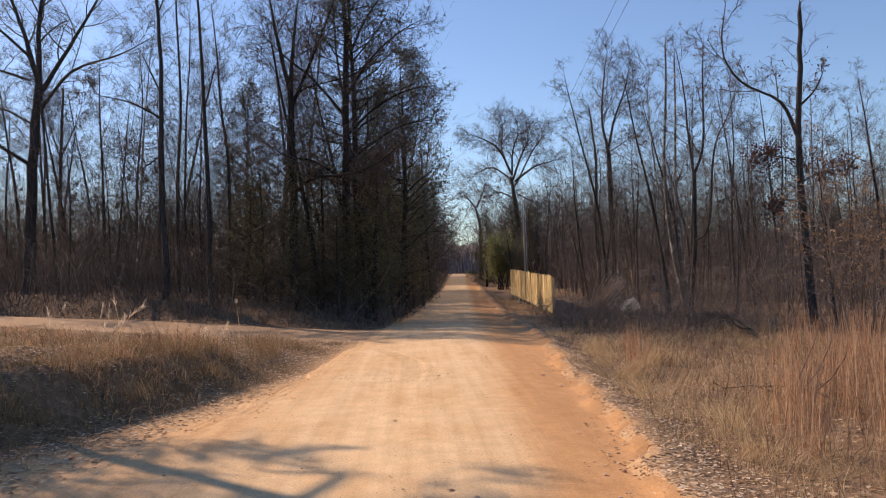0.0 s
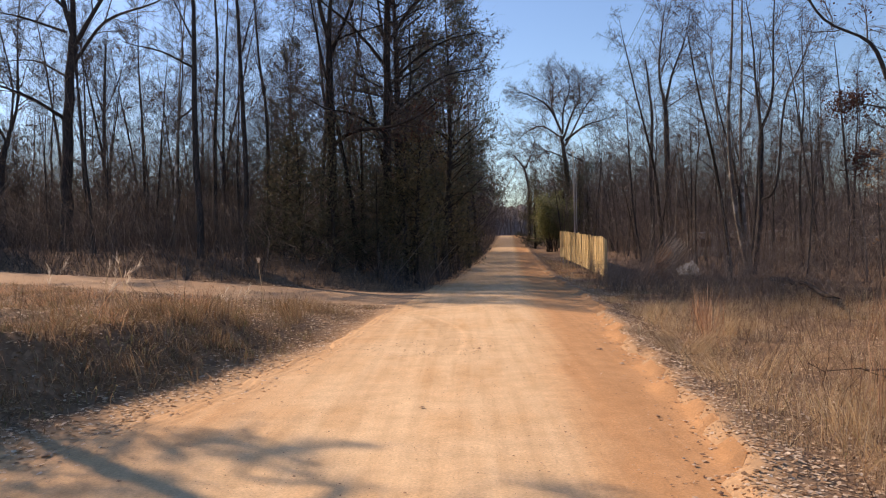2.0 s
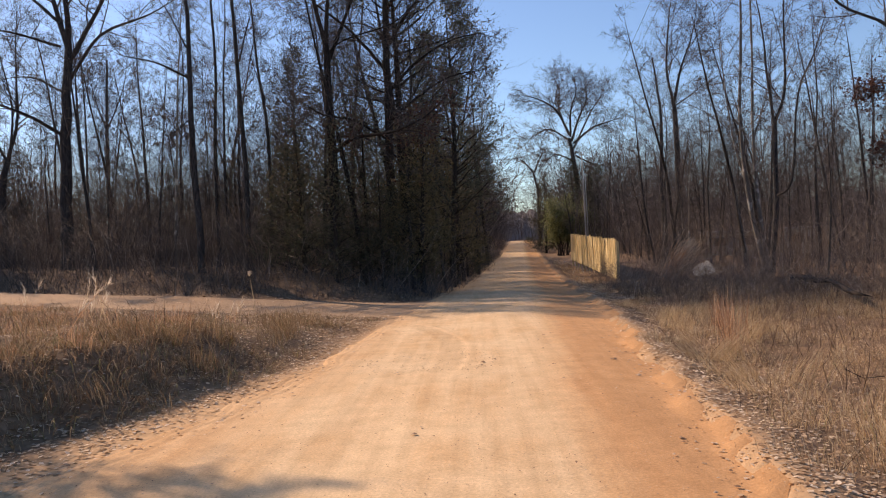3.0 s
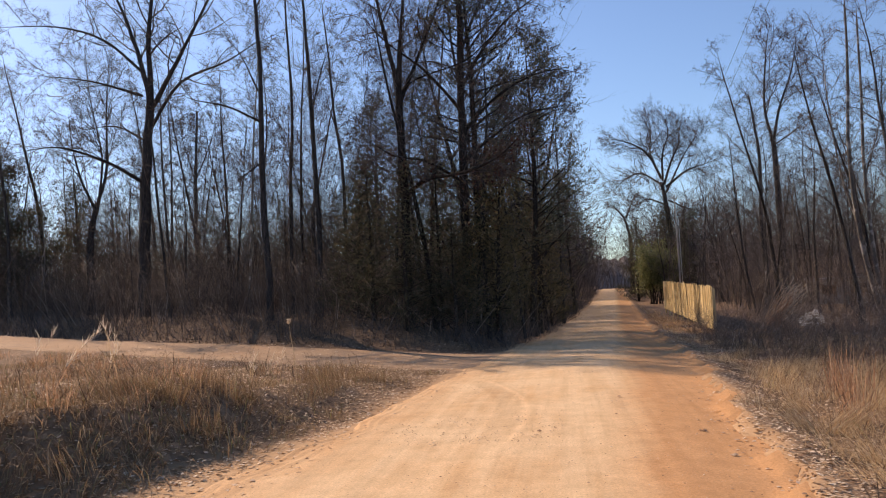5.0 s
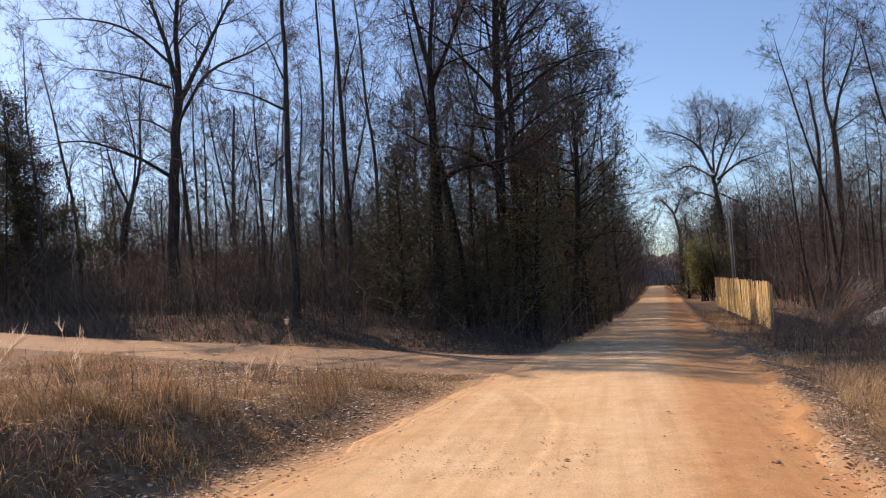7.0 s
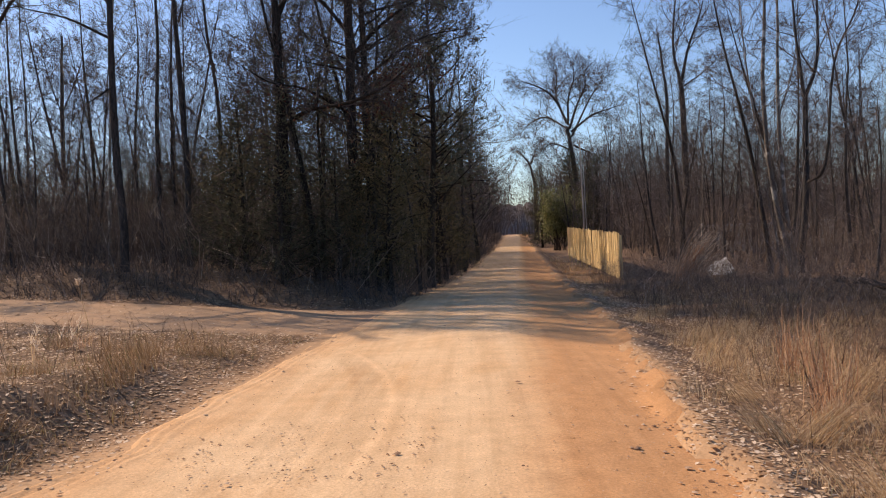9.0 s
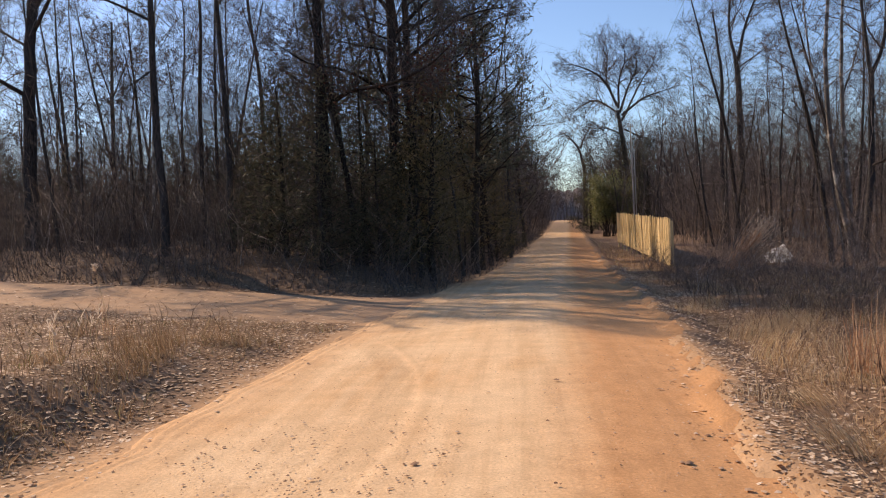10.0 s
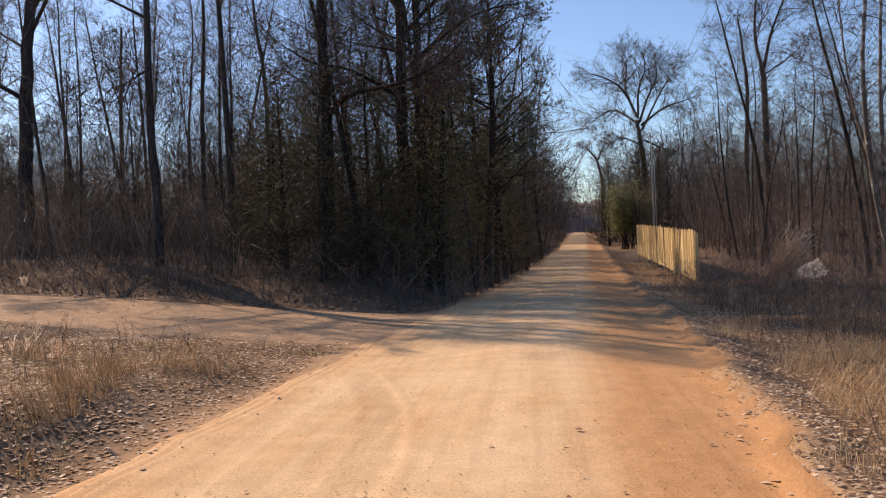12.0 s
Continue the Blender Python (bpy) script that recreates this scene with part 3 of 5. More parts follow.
def cedar(name, seed, height, radius, clumps, material, top=0.75, bare=0.02):
    """A dense evergreen with drooping sprays."""
    rng, nr = random.Random(seed), np.random.default_rng(seed)
    thing = new(name)
    tr, cen = Wood(), []
    trunk = limb_line(rng, Vector((0, 0, -0.15)), Vector((0, 0, 1)), height, 8, 0.025, 0.02)
    tr.tube(trunk, height * 0.017, 0.01, 7)
    br = tr
    n = int(height * 14)
    for k in range(n):
        t = bare + (0.98 - bare) * (k + rng.random()) / n
        p, d = along(trunk, t)
        ln = radius * (1 - t) ** top * rng.uniform(0.55, 1.2) + 0.15
        lp = limb_line(rng, p, rand_dir(rng, Vector((0, 0, 1)), rng.uniform(1.0, 1.5)), ln, 4, 0.12, 0.05)
        br.tube(lp, 0.006 + 0.01 * ln, 0.004, 3)
        for _ in range(max(2, int(clumps * ln / radius))):
            q, _d = along(lp, rng.uniform(0.25, 1.0) ** 0.7)
            cen.append(q + Vector((rng.gauss(0, 0.1), rng.gauss(0, 0.1), rng.gauss(0, 0.1))))
    tr.make("trunk", M_BARK_DARK, thing)
    v, t = leaf_cloud(nr, cen, 11, 0.21, 0.17, 0.065)
    array_mesh("foliage", v, t, material, thing)
    return thing


def pine(name, seed, height, radius, crown_from):
    rng, nr = random.Random(seed), np.random.default_rng(seed)
    thing = new(name)
    tr, cen = Wood(), []
    br = tr
    trunk = limb_line(rng, Vector((0, 0, -0.15)), Vector((0, 0, 1)), height, 8, 0.03, 0.03)
    tr.tube(trunk, height * 0.013, 0.02, 8)
    n = int(height * 4.2)
    for k in range(n):
        t = crown_from + (0.98 - crown_from) * (k + rng.random()) / n
        p, d = along(trunk, t)
        shape = min(1.0, 2.2 * (1 - t) + 0.12) * (0.65 + 0.5 * rng.random())
        lp = limb_line(rng, p, rand_dir(rng, Vector((0, 0, 1)), rng.uniform(0.9, 1.45)), radius * shape, 5, 0.13, 0.06)
        br.tube(lp, 0.012 + 0.012 * radius * shape, 0.006, 4)
        for _ in range(7):
            q, qd = along(lp, rng.uniform(0.3, 1.0))
            sp = limb_line(rng, q, rand_dir(rng, qd, 0.8), radius * 0.2 * rng.uniform(0.5, 1.2), 2, 0.15, 0.1)
            br.tube(sp, 0.009, 0.004, 3)
            if t > 0.25:
                cen += [sp[1], sp[2], sp[2].lerp(sp[1], 0.4)]
    tr.make("trunk", M_BARK_DARK, thing)
    v, t = leaf_cloud(nr, cen, 7, 0.2, 0.22, 0.035)
    array_mesh("needles", v, t, M_PINE, thing)
    return thing


def shrub(name, seed, height, stems, spreadr, material=None):
    rng = random.Random(seed)
    w = Wood()
    for _ in range(stems):
        p = Vector((rng.gauss(0, spreadr), rng.gauss(0, spreadr), -0.08))
        h = height * rng.uniform(0.45, 1.1)
        lp = limb_line(rng, p, rand_dir(rng, Vector((0, 0, 1)), abs(rng.gauss(0, 0.28))), h, 4, 0.13, 0.06)
        w.tube(lp, rng.uniform(0.008, 0.02), 0.005, 3)
        for _ in range(6):
            q, d = along(lp, rng.uniform(0.2, 1))
            tl = h * rng.uniform(0.12, 0.35)
            tp = limb_line(rng, q, rand_dir(rng, d, rng.uniform(0.4, 1.0)), tl, 2, 0.2, 0.06)
            w.tube(tp, 0.008, 0.004, 3)
            for _ in range(1):
                q2, d2 = along(tp, rng.uniform(0.3, 1))
                w.tube(limb_line(rng, q2, rand_dir(rng, d2, 0.7), tl * 0.5, 1, 0.2, 0.05), 0.006, 0.003, 3)
    return w.make(name, material or M_BRUSH, None)


def place(thing, x, y, turn=0.0, size=1.0, lean=0.0, tall=1.0):
    ob = copy_thing(thing, pose(x, y, land_at(x, y) - 0.03, lean, 0, turn))
    ob.scale = (size, size, size * tall)
    return ob


def stow(ob):
    """Take a pattern out of the scene once its copies stand."""
    for o in (*ob.children_recursive, ob):
        bpy.data.objects.remove(o)


# ---- trees that can be told apart ----
grown_tree("large bare oak with wide grey limbs in the wood edge", 11, -17.85, 36.45, [
    axis(0.42, 0.26, (0.0, 0.0, 1.4), (0.1, 0.0, 3.3), (0.2, 0.1, 7.1), (0.5, 0.3, 10.9)),
    axis(0.20, 0.04, (0.5, 0.3, 10.9), (-0.2, 0.5, 13.3), (-1.1, 0.5, 15.8), (-2.1, 0.5, 18.2)),
    axis(0.20, 0.04, (0.5, 0.3, 10.9), (1.0, -0.6, 13.6), (1.5, -0.9, 16.5), (1.2, -0.5, 19.0)),
    axis(0.17, 0.03, (0.6, 0.3, 10.6), (2.0, -0.1, 12.4), (3.7, -0.4, 14.9), (4.7, 0.1, 17.3)),
    axis(0.13, 0.02, (0.5, 0.3, 9.7), (2.5, -0.9, 11.2), (4.7, -1.0, 11.9), (6.7, -1.3, 12.8)),
    axis(0.14, 0.02, (0.1, 0.1, 7.2), (-0.6, -1.5, 7.9), (-1.6, -3.4, 8.3), (-2.5, -5.2, 7.8)),
    axis(0.12, 0.02, (0.3, 0.1, 12.1), (-1.6, 0.2, 13.8), (-3.8, 0.0, 14.6), (-6.6, -0.8, 14.6)),
    axis(0.10, 0.02, (0.2, 0.1, 11.1), (-0.5, -2.6, 11.1), (-1.2, -5.5, 10.7)),
    axis(0.09, 0.02, (0.2, 0.1, 9.1), (-1.8, 1.2, 10.1), (-4.2, 2.2, 10.3)),
], M_BARK, 1.1, 1.0)
grown_tree("slender bare tree with one long low limb", 12, -9.94, 30.81, [
    axis(0.20, 0.05, (0.0, 0.0, 0.9), (-0.0, -0.0, 2.8), (-0.1, -0.0, 6.4), (-0.0, -0.0, 9.5), (-0.1, -0.0, 12.6), (-0.2, -0.1, 14.4)),
    axis(0.07, 0.01, (-0.1, -0.0, 8.1), (-0.9, -0.9, 8.5), (-1.7, -1.8, 8.6), (-1.9, -2.3, 8.7)),
    axis(0.06, 0.01, (-0.1, -0.0, 9.2), (-0.6, 0.3, 10.2), (-1.0, 0.5, 10.9), (-1.6, 0.4, 11.6)),
    axis(0.05, 0.01, (-0.1, -0.0, 6.6), (-0.4, -0.7, 6.1), (-0.7, -1.4, 5.7)),
    axis(0.05, 0.01, (-0.1, -0.0, 12.1), (0.4, 0.7, 14.0), (0.8, 0.8, 15.3)),
], M_BARK, 1.0, 1.0)
grown_tree("straight bare tree with dark grey bark", 13, -9.18, 34.26, [
    axis(0.17, 0.05, (0.0, 0.0, 1.1), (0.1, 0.0, 4.6), (0.0, 0.0, 9.1), (-0.1, -0.0, 12.6), (-0.2, -0.1, 15.1)),
    axis(0.06, 0.01, (0.1, 0.0, 9.4), (0.5, 0.2, 11.0), (1.0, 0.3, 12.3)),
], M_BARK, 1.0, 1.0)
grown_tree("tall thin bare tree in the wood", 14, -11.48, 37.70, [
    axis(0.13, 0.03, (0.0, 0.0, 2.1), (0.1, 0.0, 6.3), (0.3, 0.1, 10.1), (0.2, 0.1, 15.2), (0.2, 0.1, 16.6)),
], M_BARK, 1.0, 1.0)
grown_tree("thin crooked bare tree beside cedars", 15, -9.23, 38.42, [
    axis(0.12, 0.03, (0.0, 0.0, 2.0), (0.1, 0.0, 6.8), (-0.2, -0.0, 10.1), (-0.3, -0.1, 12.7), (-0.5, -0.1, 15.3)),
    axis(0.05, 0.01, (0.1, 0.0, 8.5), (-0.4, -0.1, 10.3), (-0.6, -0.2, 11.6)),
], M_BARK, 1.0, 1.0)
grown_tree("bare oak with vine-grown trunk above dark cedars", 16, -5.08, 31.20, [
    axis(0.28, 0.15, (0.0, 0.0, 0.5), (0.1, 0.0, 4.1), (0.1, 0.0, 7.1), (0.1, 0.0, 9.1)),
    axis(0.14, 0.04, (0.1, 0.0, 8.9), (-0.3, -0.1, 11.0), (-0.6, -0.1, 12.8), (-0.7, -0.1, 14.1)),
    axis(0.15, 0.04, (0.1, 0.0, 9.1), (0.3, 0.1, 11.3), (0.6, 0.1, 13.4)),
    axis(0.13, 0.03, (0.1, 0.0, 8.3), (0.9, 0.7, 10.5), (1.6, 1.1, 12.4), (2.1, 1.3, 13.9)),
    axis(0.12, 0.03, (0.1, 0.0, 5.0), (1.0, -0.5, 5.5), (2.5, -1.6, 5.5), (3.7, -2.0, 5.9), (4.6, -2.4, 6.6)),
    axis(0.05, 0.01, (0.1, 0.0, 8.7), (0.8, 0.0, 9.2), (2.6, -0.6, 9.5), (3.6, -1.0, 10.1), (4.6, -1.4, 10.3)),
], M_BARK_DARK, 1.6, 1.0, leaves=M_DEADLEAF, dead=0.10)
grown_tree("bare oak whose boughs sweep out over the road", 27, -3.1, 32.4, [
    axis(0.27, 0.12, (0.0, 0.0, 0.5), (0.1, 0.0, 4.5), (0.2, -0.1, 8.5), (0.3, 0.0, 11.5), (0.2, 0.1, 14.5)),
    axis(0.11, 0.02, (0.1, 0.0, 6.2), (1.2, -0.8, 6.9), (2.6, -1.2, 7.6), (4.0, -1.6, 7.7)),
    axis(0.11, 0.02, (0.2, 0.0, 7.4), (1.4, 0.3, 8.6), (2.8, 0.2, 9.3), (4.3, 0.6, 9.6)),
    axis(0.10, 0.02, (0.2, 0.0, 9.0), (1.3, -0.6, 10.4), (2.5, -0.9, 11.4), (3.7, -1.0, 12.0)),
    axis(0.10, 0.02, (0.3, 0.0, 10.4), (1.0, 0.5, 12.2), (2.0, 0.7, 13.8), (2.8, 0.9, 15.2)),
    axis(0.10, 0.02, (0.2, 0.0, 8.2), (-1.0, -0.9, 9.6), (-2.2, -1.2, 10.6), (-3.2, -1.2, 11.8)),
    axis(0.09, 0.02, (0.1, 0.0, 5.6), (-1.0, -1.4, 6.2), (-1.9, -2.4, 6.3), (-2.8, -3.0, 6.9)),
], M_BARK_DARK, 1.5, 1.0, leaves=M_DEADLEAF, dead=0.1)
grown_tree("low-forking bare tree with dark trunk", 17, -25.22, 44.27, [
    axis(0.33, 0.22, (0.0, 0.0, 2.7), (0.0, 0.0, 5.5), (0.3, 0.2, 7.3)),
    axis(0.15, 0.03, (0.3, 0.2, 7.3), (0.8, 0.5, 9.6), (0.9, 0.5, 12.8), (1.1, 0.7, 16.3)),
    axis(0.13, 0.03, (0.3, 0.2, 7.2), (-0.2, -0.2, 8.6), (-0.6, -0.4, 10.5), (-0.8, -0.5, 12.7)),
    axis(0.10, 0.02, (0.4, 0.2, 7.3), (0.6, 0.4, 10.2), (0.2, 0.1, 13.3), (-0.0, -0.0, 15.9)),
], M_BARK, 1.2, 1.0)
grown_tree("bare tree with upright pale branches", 18, -26.42, 59.60, [
    axis(0.25, 0.10, (0.0, 0.0, 3.6), (0.1, 0.0, 7.8), (0.2, 0.1, 12.0), (0.4, 0.2, 16.2)),
    axis(0.08, 0.02, (0.2, 0.1, 10.7), (-0.5, -0.3, 13.7), (-0.8, -0.4, 16.2)),
    axis(0.08, 0.02, (0.2, 0.1, 11.1), (1.3, 0.6, 14.1), (1.7, 0.8, 16.7)),
], M_BARK, 1.6, 1.0, thick=1.6)
grown_tree("great bare oak with a rounded crown by the road", 19, 12.76, 97.94, [
    axis(0.36, 0.20, (0.0, 0.0, 0.1), (-0.1, 0.0, 6.0), (-0.5, 0.1, 10.4), (-0.8, 0.1, 12.9)),
    axis(0.16, 0.03, (-0.8, 0.1, 12.6), (-3.0, 0.3, 14.1), (-4.8, 0.5, 13.6), (-6.4, 0.6, 12.2)),
    axis(0.17, 0.03, (-0.9, 0.1, 13.6), (-2.4, 0.3, 16.6), (-4.9, 0.5, 18.1), (-6.7, 0.6, 18.4)),
    axis(0.17, 0.03, (-0.8, 0.1, 13.3), (-1.6, 2.2, 16.5), (-1.4, 3.2, 19.3), (-2.3, 3.3, 21.5)),
    axis(0.16, 0.03, (-0.6, 0.1, 12.6), (0.2, -2.0, 15.1), (1.0, -3.2, 17.1), (0.6, -3.1, 19.4)),
    axis(0.16, 0.03, (-0.4, 0.0, 12.3), (2.0, -0.3, 14.0), (3.8, -0.6, 14.5), (5.5, -0.9, 15.0)),
    axis(0.14, 0.03, (-0.7, 0.1, 13.1), (-0.9, -2.9, 15.6), (-0.3, -4.0, 17.8), (-0.7, -3.9, 20.0)),
    axis(0.12, 0.02, (-0.1, 0.0, 10.7), (2.0, 1.7, 9.9), (3.7, 1.5, 9.4)),
    axis(0.13, 0.02, (-0.4, 0.0, 11.7), (2.1, 1.7, 16.1), (3.5, 2.5, 18.0), (3.9, 2.5, 19.4)),
    axis(0.12, 0.02, (-0.3, 0.0, 10.1), (-2.8, -1.7, 10.9), (-4.6, -1.5, 9.6)),
], M_BARK, 2.6, 1.0, thick=1.0, stout=0.95)
grown_tree("bare roadside tree in the distance", 20, 11.41, 143.35, [
    axis(0.36, 0.15, (0.0, 0.0, 2.6), (0.2, -0.0, 8.8), (-0.5, 0.0, 12.6)),
    axis(0.18, 0.03, (-0.5, 0.0, 12.6), (-2.1, 0.2, 14.7), (-3.0, 0.2, 15.2)),
    axis(0.18, 0.03, (-0.3, 0.0, 12.6), (0.7, -0.1, 14.9), (1.7, -0.2, 16.3)),
], M_BARK, 2.6, 1.25, thick=1.6, stout=1.0)
grown_tree("tall bare tree forking at a knobbly head", 21, 14.35, 58.04, [
    axis(0.32, 0.20, (0.0, 0.0, -1.0), (0.0, -0.0, 4.5), (-0.0, 0.0, 8.9), (-0.1, 0.0, 10.4)),
    axis(0.16, 0.03, (-0.1, 0.0, 10.4), (-0.4, 0.1, 12.6), (-0.1, 0.0, 15.9), (0.2, -0.0, 17.7)),
    axis(0.15, 0.03, (-0.0, 0.0, 10.4), (0.5, -0.1, 12.5), (1.3, -0.3, 14.6), (1.8, -0.5, 17.1)),
    axis(0.08, 0.02, (-0.0, 0.0, 10.0), (1.4, -0.4, 10.9), (2.4, -0.7, 11.9)),
], M_BARK, 1.6, 1.0, thick=1.4)
grown_tree("dark bare tree with a leaning trunk", 22, 13.11, 57.32, [
    axis(0.22, 0.06, (0.0, 0.0, -0.8), (-0.1, 0.0, 4.6), (0.1, -0.0, 8.9), (-0.1, 0.0, 11.4), (-0.3, 0.1, 13.6)),
], M_BARK, 2.2, 1.3, thick=1.4)
grown_tree("pale-barked bare tree with twin stems", 23, 12.72, 37.50, [
    axis(0.16, 0.05, (0.0, 0.0, -0.9), (-0.5, 0.2, 2.8), (-0.7, 0.2, 6.1), (-0.5, 0.2, 9.6), (-0.4, 0.1, 13.0)),
    axis(0.08, 0.02, (-0.4, 0.1, 2.5), (-0.9, 0.7, 5.6), (-1.1, 1.0, 8.8), (-1.1, 1.2, 11.4)),
], M_BARK_PALE, 1.1, 0.8)
grown_tree("thin pale-barked bare tree", 24, 12.90, 37.44, [
    axis(0.13, 0.05, (0.0, 0.0, -0.9), (-0.3, 0.1, 2.0), (-0.4, 0.1, 5.5), (-0.3, 0.1, 8.5), (-0.2, 0.1, 12.4)),
    axis(0.05, 0.01, (-0.4, 0.1, 5.3), (0.3, 0.3, 7.2), (0.6, 0.4, 9.0)),
], M_BARK_PALE, 1.1, 0.8)
grown_tree("bare tree forking into crooked limbs", 25, 12.44, 36.01, [
    axis(0.17, 0.12, (0.0, 0.0, -0.8), (0.3, -0.1, 2.7), (0.4, -0.1, 5.8)),
    axis(0.10, 0.03, (0.4, -0.1, 5.6), (0.2, -0.1, 7.7), (0.1, -0.0, 9.8), (-0.2, 0.1, 12.0)),
    axis(0.11, 0.04, (0.4, -0.1, 5.8), (0.8, -0.3, 7.1), (0.9, -0.3, 9.9), (1.0, -0.4, 12.3)),
    axis(0.10, 0.03, (0.3, -0.1, 2.7), (0.7, -0.8, 3.3), (0.9, -1.4, 6.7), (1.4, -1.9, 8.2), (1.8, -2.3, 9.8)),
], M_BARK, 1.0, 0.8)
grown_tree("bare young oak with clusters of red-brown dead leaves", 26, 11.32, 22.11, [
    axis(0.17, 0.08, (0.0, 0.0, 0.0), (-0.1, 0.1, 2.3), (-0.2, 0.1, 5.0), (-0.1, 0.0, 7.3), (0.0, 0.0, 9.4)),
    axis(0.09, 0.03, (-0.2, 0.1, 5.3), (-0.7, 0.0, 6.3), (-1.8, 0.2, 7.0), (-2.3, 0.2, 8.0), (-2.2, -0.1, 9.5)),
    axis(0.06, 0.01, (-0.1, 0.1, 6.2), (0.4, 0.1, 6.7), (0.8, 0.2, 7.5)),
    axis(0.04, 0.01, (-0.2, 0.1, 4.6), (-1.0, -0.1, 4.7), (-1.7, -0.3, 4.5)),
    axis(0.05, 0.01, (-0.2, 0.1, 3.9), (0.4, 0.2, 4.2), (1.4, 0.2, 4.3)),
    axis(0.04, 0.01, (-0.2, 0.1, 3.4), (-0.9, -0.2, 3.4), (-1.4, -0.4, 3.1)),
], M_BARK, 1.0, 0.8, leaves=M_DEADLEAF, dead=0.22)

grown_tree("bare oak beside the meadow with crooked limbs", 50, -10.4, 13.0, [
    axis(0.17, 0.08, (0, 0, 0), (0.1, 0.1, 4), (0.0, 0.0, 7), (0.1, 0.1, 9), (0.0, 0.2, 11)),
    axis(0.10, 0.02, (0, 0, 6.8), (-0.9, 0.7, 7.2), (-1.2, 1.9, 7.3), (-2.3, 2.4, 7.8)),
    axis(0.10, 0.02, (0, 0, 7.8), (-0.2, 1.2, 8.2), (-1.1, 1.6, 8.3), (-1.1, 2.7, 8.5)),
    axis(0.09, 0.02, (0, 0, 8.8), (0.2, 1.0, 9.1), (-0.7, 1.4, 9.3), (-0.8, 2.6, 9.5)),
    axis(0.09, 0.02, (0, 0, 6.0), (0.9, -0.9, 6.9), (1.0, -2.0, 7.6), (2.0, -2.6, 8.6)),
    axis(0.08, 0.02, (0, 0, 7.4), (-1.0, -0.8, 8.2), (-1.4, -1.9, 9.2), (-2.6, -2.2, 10)),
], M_BARK, 1.0, 0.9, thick=1.3)

# ---- the woods ----
rng = random.Random(5)
kinds = [bare_tree("tree", 100 + i, h, r, cf, 14, 6, 6, w, 0.035, wd, 1.0) for i, (h, r, cf, w, wd) in enumerate([
    (15.0, 0.09, 0.36, M_BARK, 0.26), (17.0, 0.12, 0.42, M_BARK_DARK, 0.24), (13.0, 0.07, 0.32, M_BARK, 0.28),
    (16.0, 0.09, 0.42, M_BARK, 0.20), (14.0, 0.11, 0.36, M_BARK_DARK, 0.32), (12.0, 0.06, 0.35, M_BARK_PALE, 0.24)])]
far_kinds = [bare_tree("tree", 120 + i, h, r, 0.15, 13, 5, 4, M_BARK, 0.04, 0.28, 1.7) for i, (h, r) in enumerate([(15.0, 0.11), (17.0, 0.13), (12.0, 0.09)])]
slim = [bare_tree("sapling", 130 + i, h, r, 0.2, 8, 4, 4, w, 0.06, 0.28) for i, (h, r, w) in enumerate([
    (7.0, 0.045, M_BARK), (9.0, 0.055, M_BARK), (5.5, 0.035, M_BARK_PALE)])]
for k in (*kinds, *far_kinds):
    tagged(k, "bare woodland tree with grey bark", "tree", "woodland trees")
for k in slim:
    tagged(k, "thin bare sapling in the woods", "sapling", "woodland saplings")
stood = []


def clear(x, y, gap):
    if any((x - a) ** 2 + (y - b) ** 2 < gap * gap for a, b in stood):
        return False
    stood.append((x, y))
    return True


def in_left_wood(x, y):
    u = x - road_x(y)
    return u < -half_left(y) - 1.3 and y - track_y(x) > track_half(x) + 2.2


def in_right_wood(x, y):
    u = x - road_x(y)
    return u > 5.2 and (y > 27 or u > 7.5) and y > 12 + max(0, 12 - u) * 1.5 and not (u < 8 and 36 < y < 68) and not (u < 8 and 68 <= y < 82) and not (y > 27 and abs(x - 0.84 - (y - 7.6) * 0.3335) < 0.3)


def shading_bush(x, y):
    """The gap through which the sun reaches the bush by the fence end."""
    return -9 < x - road_x(y) < 0 and 91 < y < 113


def scatter(patterns, count, region, box_, gap, sizes, tall=(0.9, 1.1)):
    done = tries = 0
    while done < count and tries < count * 40:
        tries += 1
        x, y = rng.uniform(box_[0], box_[1]), rng.uniform(box_[2], box_[3])
        if region(x, y) and clear(x, y, gap):
            place(rng.choice(patterns), x, y, rng.uniform(0, 360), rng.uniform(*sizes), rng.gauss(0, 1.5), rng.uniform(*tall))
            done += 1


# rows along the road's edges, then the depth of the woods
for y in [*range(36, 90, 7), *range(113, 150, 7)]:
    x = road_x(y) - half_left(y) - rng.uniform(1.8, 6.0)
    stood.append((x, y))
    place(rng.choice(kinds if y < 70 else far_kinds), x, y + rng.uniform(-3, 3), rng.uniform(0, 360), rng.uniform(0.75, 1.0) * (0.85 if y < 50 else 1.0))
scatter(kinds, 46, in_left_wood, (-42, 2, 34, 68), 2.2, (0.8, 1.1))
scatter(far_kinds, 55, lambda a, b: in_left_wood(a, b) and not shading_bush(a, b), (-75, 3, 66, 140), 2.8, (0.8, 1.15))
scatter(kinds, 78, in_right_wood, (9, 36, 37, 66), 1.5, (0.55, 0.9))
scatter(far_kinds, 50, in_right_wood, (9, 46, 42, 90), 1.5, (0.55, 0.85))
scatter(far_kinds, 45, in_right_wood, (11, 75, 84, 140), 2.8, (0.7, 1.0))
scatter(slim, 40, in_left_wood, (-40, 0, 29, 70), 1.2, (0.7, 1.2))
scatter(slim, 45, in_right_wood, (8, 42, 20, 75), 1.2, (0.6, 1.1))
